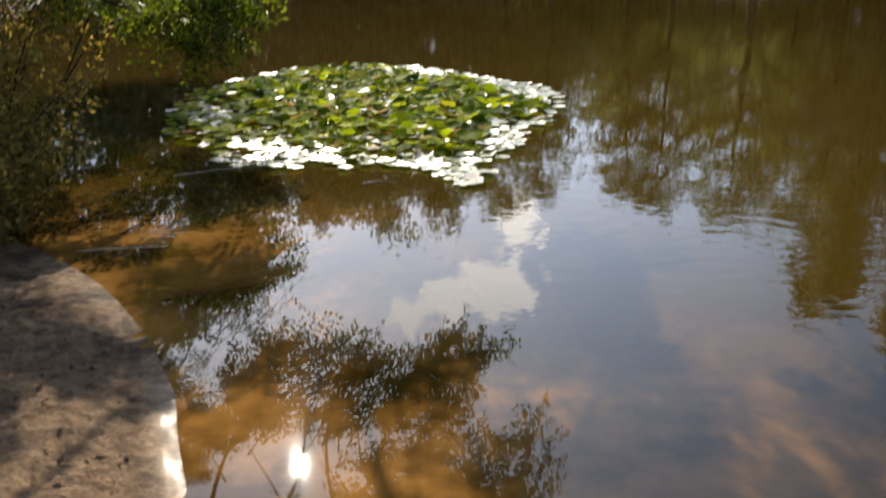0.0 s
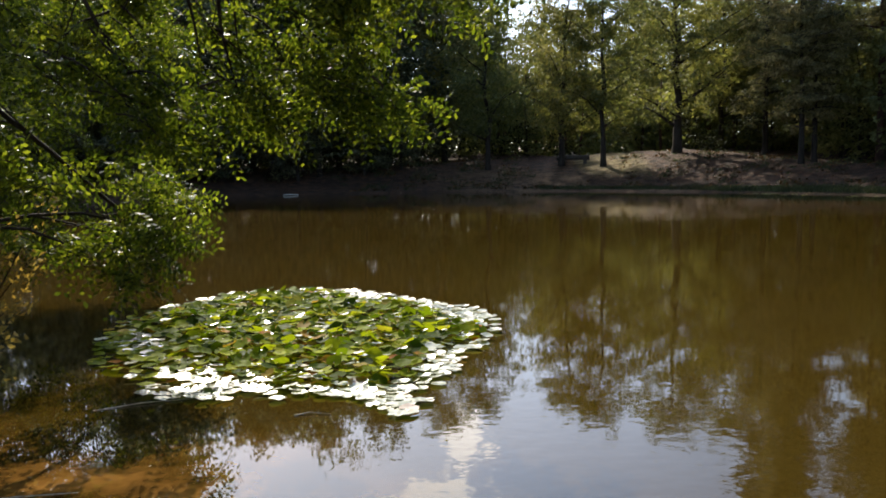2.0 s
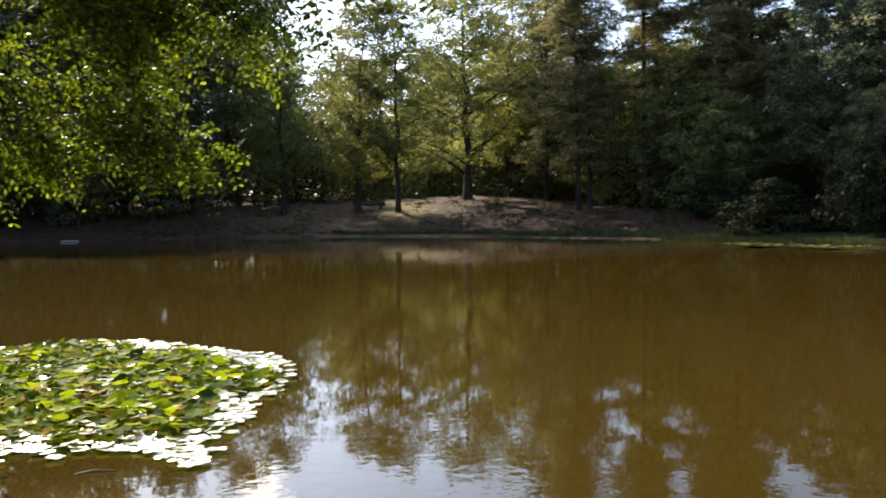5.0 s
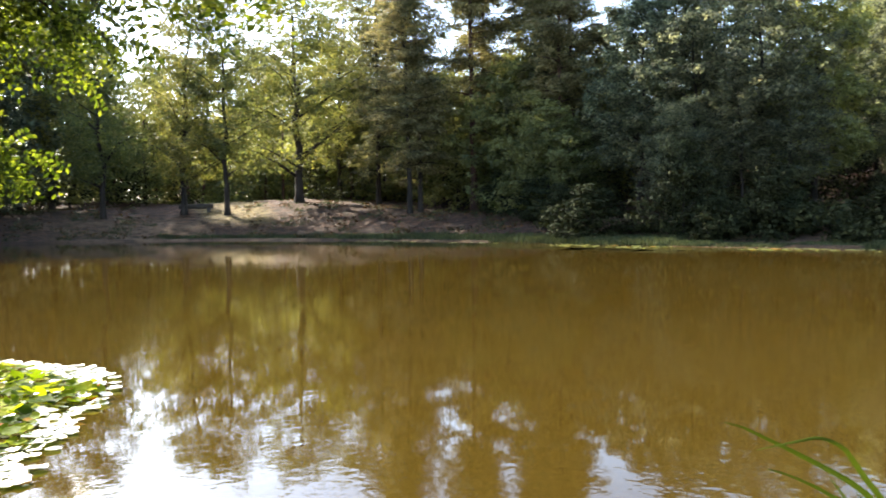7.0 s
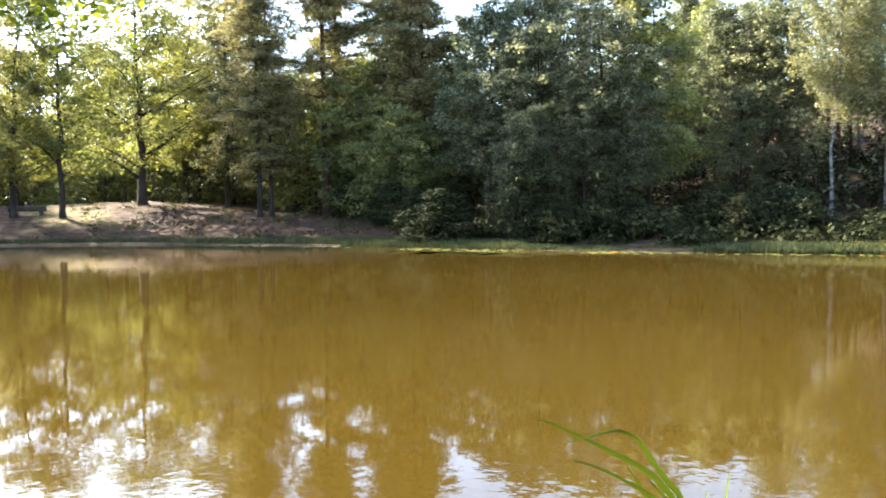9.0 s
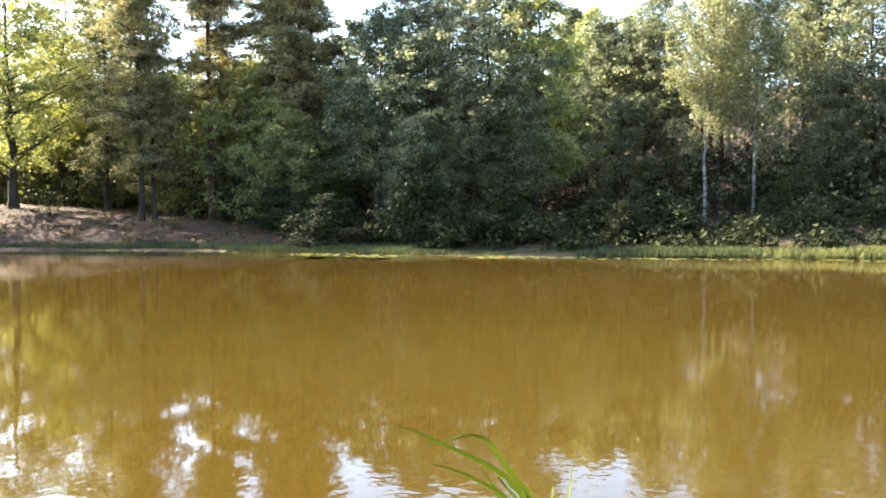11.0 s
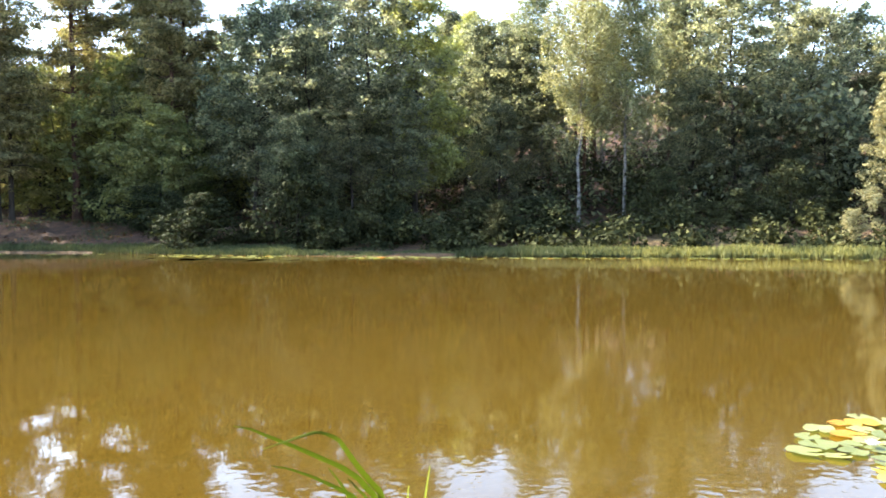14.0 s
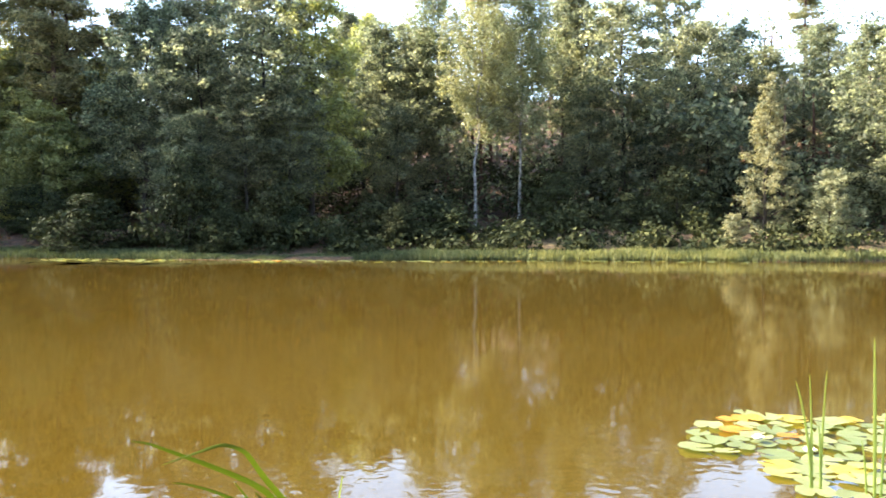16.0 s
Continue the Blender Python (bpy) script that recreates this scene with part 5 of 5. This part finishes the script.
def near_reed():
    """Arching blades in one upright plane; places along the plane from its middle, and heights over the water."""
    u, origin, back_off = np.array([0.724, -0.690, 0]), np.array([1.268, 1.124, 0]), np.array([0.690, 0.724, 0])
    thing = new("reed_clump")
    tagged(thing, "green reed with long arching blades at the near edge", "reed")
    foot = float(ground_height(1.42, 0.98)) - 0.02
    blades = [([(0.22, foot), (0.215, 0.5), (0.209, 0.85), (0.205, 1.06), (0.189, 1.181), (0.166, 1.217), (0.141, 1.25), (0.115, 1.289), (0.105, 1.301), (0.087, 1.311), (0.065, 1.316), (0.035, 1.309), (0.01, 1.302), (-0.033, 1.290)], 0.0102, 0.0, 2.0),
              ([(0.21, foot), (0.201, 0.5), (0.192, 0.85), (0.185, 1.14), (0.156, 1.207), (0.125, 1.236), (0.095, 1.254), (0.044, 1.28), (0.015, 1.294), (-0.03, 1.315), (-0.054, 1.326), (-0.084, 1.333)], 0.0102, 0.012, 0.5),
              ([(0.21, foot), (0.196, 0.5), (0.181, 0.85), (0.17, 1.13), (0.14, 1.187), (0.11, 1.209), (0.079, 1.226), (0.054, 1.239), (0.014, 1.255), (-0.016, 1.262)], 0.0080, -0.012, 0.6),
              ([(0.20, foot), (0.186, 0.5), (0.171, 0.85), (0.16, 1.10), (0.125, 1.187), (0.11, 1.214), (0.089, 1.243)], 0.0075, 0.02, 0.2),
              ([(0.22, foot), (0.209, 0.5), (0.198, 0.85), (0.19, 1.10), (0.161, 1.184), (0.14, 1.211), (0.121, 1.234)], 0.0075, -0.02, 0.2),
              ([(0.19, foot), (0.176, 0.5), (0.161, 0.85), (0.15, 1.12), (0.125, 1.187), (0.113, 1.2), (0.101, 1.211)], 0.0061, 0.01, 0.2),
              ([(0.26, foot), (0.262, 0.5), (0.264, 0.85), (0.265, 1.05), (0.277, 1.174), (0.282, 1.209), (0.286, 1.232)], 0.0048, 0.03, 0.2),
              ([(0.25, foot), (0.246, 0.5), (0.243, 0.85), (0.24, 1.05), (0.242, 1.177), (0.246, 1.194)], 0.0041, 0.03, 0.2)]
    for i, (line, width, off, turn) in enumerate(blades):
        pts = [origin + u * a + back_off * off + np.array([0, 0, z]) for a, z in line]
        v, f = ribbon(pts, width * 1.3, turn, (-0.62, -0.70, 0.35))
        piece("blade", mesh_of("reed_blade", v, f, PALE_BLADE if i in (6, 7) else BLADE, True), thing)


near_reed()


def standing_reed(blades, label):
    thing = new("reed_clump")
    tagged(thing, label, "reed")
    for (xa, ya), (xb, yb), h, width, bend in blades:
        pts = [(xa, ya, -0.1), (xa + (xb - xa) * 0.35, ya + (yb - ya) * 0.35, h * 0.45), (xa + (xb - xa) * 0.7 + bend, ya + (yb - ya) * 0.7, h * 0.8), (xb + bend, yb, h)]
        v, f = ribbon(pts, width, 0.4, (-0.98, -0.1, 0.05))
        piece("blade", mesh_of("standing_blade", v, f, PALE_BLADE, True), thing)


def reed_spot(bearing, d=5.7):
    x, y = bearing_at(bearing, d)
    return x + 0.16, y - 0.10


standing_reed([(reed_spot(86.6), reed_spot(85.4), 0.69, 0.020, 0.0), (reed_spot(86.5), reed_spot(86.2), 0.74, 0.016, 0.0), (reed_spot(86.9), reed_spot(87.2), 0.77, 0.018, 0.0),
               (reed_spot(86.4), reed_spot(86.3), 0.36, 0.020, 0.0), (reed_spot(87.0), reed_spot(86.8), 0.42, 0.020, 0.0)], "pale green reed blades standing among lily leaves")
standing_reed([(reed_spot(90.0), reed_spot(89.8), 0.99, 0.026, 0.0), (reed_spot(89.6), reed_spot(89.2), 0.36, 0.016, 0.0), (reed_spot(90.3), reed_spot(90.6), 0.6, 0.018, 0.0),
               (reed_spot(91.2), reed_spot(91.6), 0.8, 0.02, 0.0)], "tall pale reed blades standing in the water")


# ---- grass along the far shore ----
def shore_grass(name, label, spans, count, seed, mat):
    """spans: bearings from and to, distance behind the water's edge from and to, blade height."""
    rng = np.random.default_rng(seed)
    weight = np.array([abs(s[1] - s[0]) * (s[3] - s[2]) for s in spans])
    roots, high = [], []
    for k in rng.choice(len(spans), size=count, p=weight / weight.sum()):
        b0, b1, s0, s1, h = spans[k]
        x0, y0 = bearing_at(rng.uniform(b0, b1), 40)
        angle = math.atan2(x0 - CENTRE[0], y0 - CENTRE[1])
        away = float(shore_radius(angle)) + rng.uniform(s0, s1)
        roots.append((CENTRE[0] + away * math.sin(angle), CENTRE[1] + away * math.cos(angle)))
        high.append(h * rng.uniform(0.5, 1.25))
    roots, high = np.array(roots), np.array(high)
    z = np.maximum(ground_height(roots[:, 0], roots[:, 1]), -0.05)
    base = np.column_stack([roots, z])
    turn = rng.uniform(0, 6.28, count)
    side = np.column_stack([np.cos(turn), np.sin(turn), 0 * turn]) * (0.018 + 0.014 * rng.uniform(size=(count, 1)))
    tip = base + np.column_stack([rng.normal(size=count) * 0.18 * high, rng.normal(size=count) * 0.18 * high, high])
    mid = base * 0.45 + tip * 0.55 + np.array([0, 0, 1]) * high[:, None] * 0.06
    verts = np.stack([base - side, base + side, mid + side * 0.7, tip, mid - side * 0.7], 1).reshape(-1, 3)
    faces = np.arange(count * 5).reshape(-1, 5)
    tagged(new(name, mesh_of(name, verts, faces, mat)), label, "grass", kind="stuff")


shore_grass("sedge", "tall pale grass along the far water's edge", [(74, 80, -0.3, 1.3, 0.30), (80, 88.5, -0.4, 1.7, 0.36), (88.5, 98, 0.0, 3.0, 0.25)], 10000, 3, SEDGE_BLADE)
shore_grass("bank_grass", "short green grass on the far bank", [(24, 33, 0.4, 2.4, 0.15), (33, 48, -0.1, 2.3, 0.20), (48, 52, 0.1, 1.2, 0.12), (52, 58, 0.1, 1.1, 0.07), (58, 64, 0.7, 1.7, 0.06), (64, 67, 0.0, 1.5, 0.22), (67, 77, -0.3, 1.4, 0.30), (16, 24, 0.7, 2.2, 0.12)], 22500, 4, GRASS_BLADE)


def far_litter():
    """Dry leaves and low tufts that roughen the wooded bank."""
    rng = np.random.default_rng(77)
    spots, tufts = [], []
    for b, s in zip(rng.uniform(4, 42, 9000), rng.uniform(1.0, 16.0, 9000)):
        x0, y0 = bearing_at(b, 44)
        angle = math.atan2(x0 - CENTRE[0], y0 - CENTRE[1])
        away = float(shore_radius(angle)) + s
        x, y = CENTRE[0] + away * math.sin(angle), CENTRE[1] + away * math.cos(angle)
        patch = math.sin(0.9 * x + 1.0) * math.sin(1.1 * y) + 0.6 * math.sin(2.3 * x - 0.7 * y)
        if patch + 0.4 * rng.normal() > 0.25 and not (15.0 < b < 19.5 and s > 4):
            (spots if rng.uniform() < 0.7 else tufts).append((x, y, float(ground_height(x, y))))
    spots, tufts = np.array(spots), np.array(tufts)
    v, f = leaf_cards(rng, np.repeat(spots, 2, 0) + rng.normal(size=(2 * len(spots), 3)) * np.array([0.2, 0.2, 0.01]) + np.array([0, 0, 0.05]), 0.20, 0.12, np.array([0, 0, 1.2]), True)
    tagged(new("leaf_litter", mesh_of("leaf_litter", v, f, RUSSET_LEAF)), "russet leaf litter under the trees on the far bank", "leaves", kind="stuff")
    roots = np.repeat(tufts, 9, 0) + rng.normal(size=(9 * len(tufts), 3)) * np.array([0.14, 0.14, 0.0])
    high = rng.uniform(0.08, 0.24, len(roots))
    turn = rng.uniform(0, 6.28, len(roots))
    side = np.column_stack([np.cos(turn), np.sin(turn), 0 * turn]) * 0.022
    tip = roots + np.column_stack([rng.normal(size=len(roots)) * 0.3 * high, rng.normal(size=len(roots)) * 0.3 * high, high])
    verts = np.stack([roots - side, roots + side, tip], 1).reshape(-1, 3)
    tagged(new("grass_tufts", mesh_of("grass_tufts", verts, np.arange(len(verts)).reshape(-1, 3), GRASS_BLADE)), "low grass tufts scattered over the far bank", "grass", kind="stuff")


far_litter()


# ---- small things ----
def floating_stick(points, radius, label):
    v, f = tube(points, [radius] * (len(points) - 1) + [radius * 0.4], 6)
    tagged(new("floating_stick", mesh_of("floating_stick", v, f, WEATHERED, True)), label, "stick")


floating_stick([(-0.36, 6.17, 0.004), (-0.25, 6.2, 0.012), (-0.12, 6.16, 0.008)], 0.006, "thin dry twig floating on the water")
floating_stick([(-1.75, 6.50, 0.0), (-1.45, 6.62, 0.012), (-1.1, 6.7, 0.006)], 0.004, "long thin stick floating beside the lilies")
floating_stick([(-1.9, 4.95, -0.01), (-1.65, 4.9, 0.02), (-1.35, 4.95, 0.01)], 0.005, "dead twig lying in the shallow water")


def log_bench(bearing, distance):
    x, y = bearing_at(bearing, distance)
    z = float(ground_height(x, y))
    thing = new("log_bench")
    tagged(thing, "low dark wooden bench under the trees", "bench")
    v, f = tube([(-1.1, 0, 0.42), (0, 0.02, 0.44), (1.1, 0, 0.42)], [0.17, 0.18, 0.16], 10)
    f.append(tuple(range(9, -1, -1)))
    piece("seat", mesh_of("bench_seat", v, f, DARK_WOOD, True), thing)
    for sx in (-0.8, 0.8):
        bm = bmesh.new()
        bmesh.ops.create_cube(bm, size=1, matrix=Matrix.Translation((sx, 0, 0.13)) @ Matrix.Diagonal((0.24, 0.34, 0.36, 1)))
        bmesh.ops.bevel(bm, geom=bm.edges[:], offset=0.03, segments=2, affect="EDGES")
        part("leg", bm, DARK_WOOD, thing)
    thing.matrix_basis = pose(x, y, z, 0, 0, -bearing)


log_bench(14.0, 58.5)


def pale_log(bearing, distance, length):
    x, y = bearing_at(bearing, distance)
    v, f = tube([(-length / 2, 0, 0.05), (-length * 0.1, 0.06, 0.07), (length / 2, -0.04, 0.05)], [0.025, 0.035, 0.02], 8)
    f.append(tuple(range(7, -1, -1)))
    ob = new("driftwood", mesh_of("driftwood", v, f, plain("bleached_wood", (0.62, 0.6, 0.55), 0.8), True))
    tagged(ob, "bleached piece of driftwood at the water's edge", "driftwood")
    ob.matrix_basis = pose(x, y, max(0.0, float(ground_height(x, y))), 0, 0, 12)


pale_log(-4.7, 51.0, 0.9)


def floating_leaves():
    rng = np.random.default_rng(44)
    spots = []
    for b0, b1, n in ((38, 49, 70), (57, 66, 60), (68, 90, 90), (25, 34, 30)):
        for _ in range(n):
            x0, y0 = bearing_at(rng.uniform(b0, b1), 40)
            angle = math.atan2(x0 - CENTRE[0], y0 - CENTRE[1])
            away = float(shore_radius(angle)) - rng.uniform(0.2, 1.6) ** 1.5
            spots.append((CENTRE[0] + away * math.sin(angle), CENTRE[1] + away * math.cos(angle), 0.012))
    v, f = [], []
    for x, y, z in spots:
        n0, r, t = len(v), rng.uniform(0.07, 0.16), rng.uniform(0, 6.28)
        v.append((x, y, z))
        v += [(x + r * math.cos(t + a * 0.62), y + r * math.sin(t + a * 0.62), z + rng.normal() * 0.006) for a in range(10)]
        f += [(n0, n0 + 1 + k, n0 + 2 + k) for k in range(9)]
    tagged(new("floating_leaves", mesh_of("floating_leaves", v, f, LILY_PALE)), "scattered lily leaves along the far bank", "leaves", kind="stuff")


floating_leaves()


def bank_litter():
    rng = np.random.default_rng(55)
    spots = []
    while len(spots) < 1500:
        x, y = rng.uniform(-4.5, 0.3), rng.uniform(1.2, 6.5)
        dx, dy = x - CENTRE[0], y - CENTRE[1]
        s = math.hypot(dx, dy) - float(shore_radius(math.atan2(dx, dy)))
        if 0.2 < s < 3.5 and math.sin(x * 3.1 + 1) + math.sin(y * 2.7) + rng.normal() * 0.7 > 0.1:
            spots.append((x, y, float(ground_height(x, y)) + 0.018))
    v, f = leaf_cards(rng, np.array(spots), 0.034, 0.02, np.array([0, 0, 2.5]))
    tagged(new("fallen_leaves", mesh_of("fallen_leaves", v, f, RUSSET_LEAF)), "dry fallen leaves scattered on the sandy bank", "leaves", kind="stuff")
    for k in range(7):
        x, y = spots[k * 101][:2]
        a, length = rng.uniform(0, 6.28), rng.uniform(0.12, 0.35)
        pts = [(x + math.cos(a) * length * u + 0.02 * math.sin(5 * u), y + math.sin(a) * length * u, float(ground_height(x + math.cos(a) * length * u, y + math.sin(a) * length * u)) + 0.014)
               for u in (0, 0.35, 0.7, 1)]
        tv, tf = tube(pts, [0.006, 0.006, 0.005, 0.003], 5)
        tagged(new("fallen_twig", mesh_of("fallen_twig", tv, tf, DARK_BARK, True)), "dark dead twig lying on the sand", "twig", "twigs on the bank")


bank_litter()
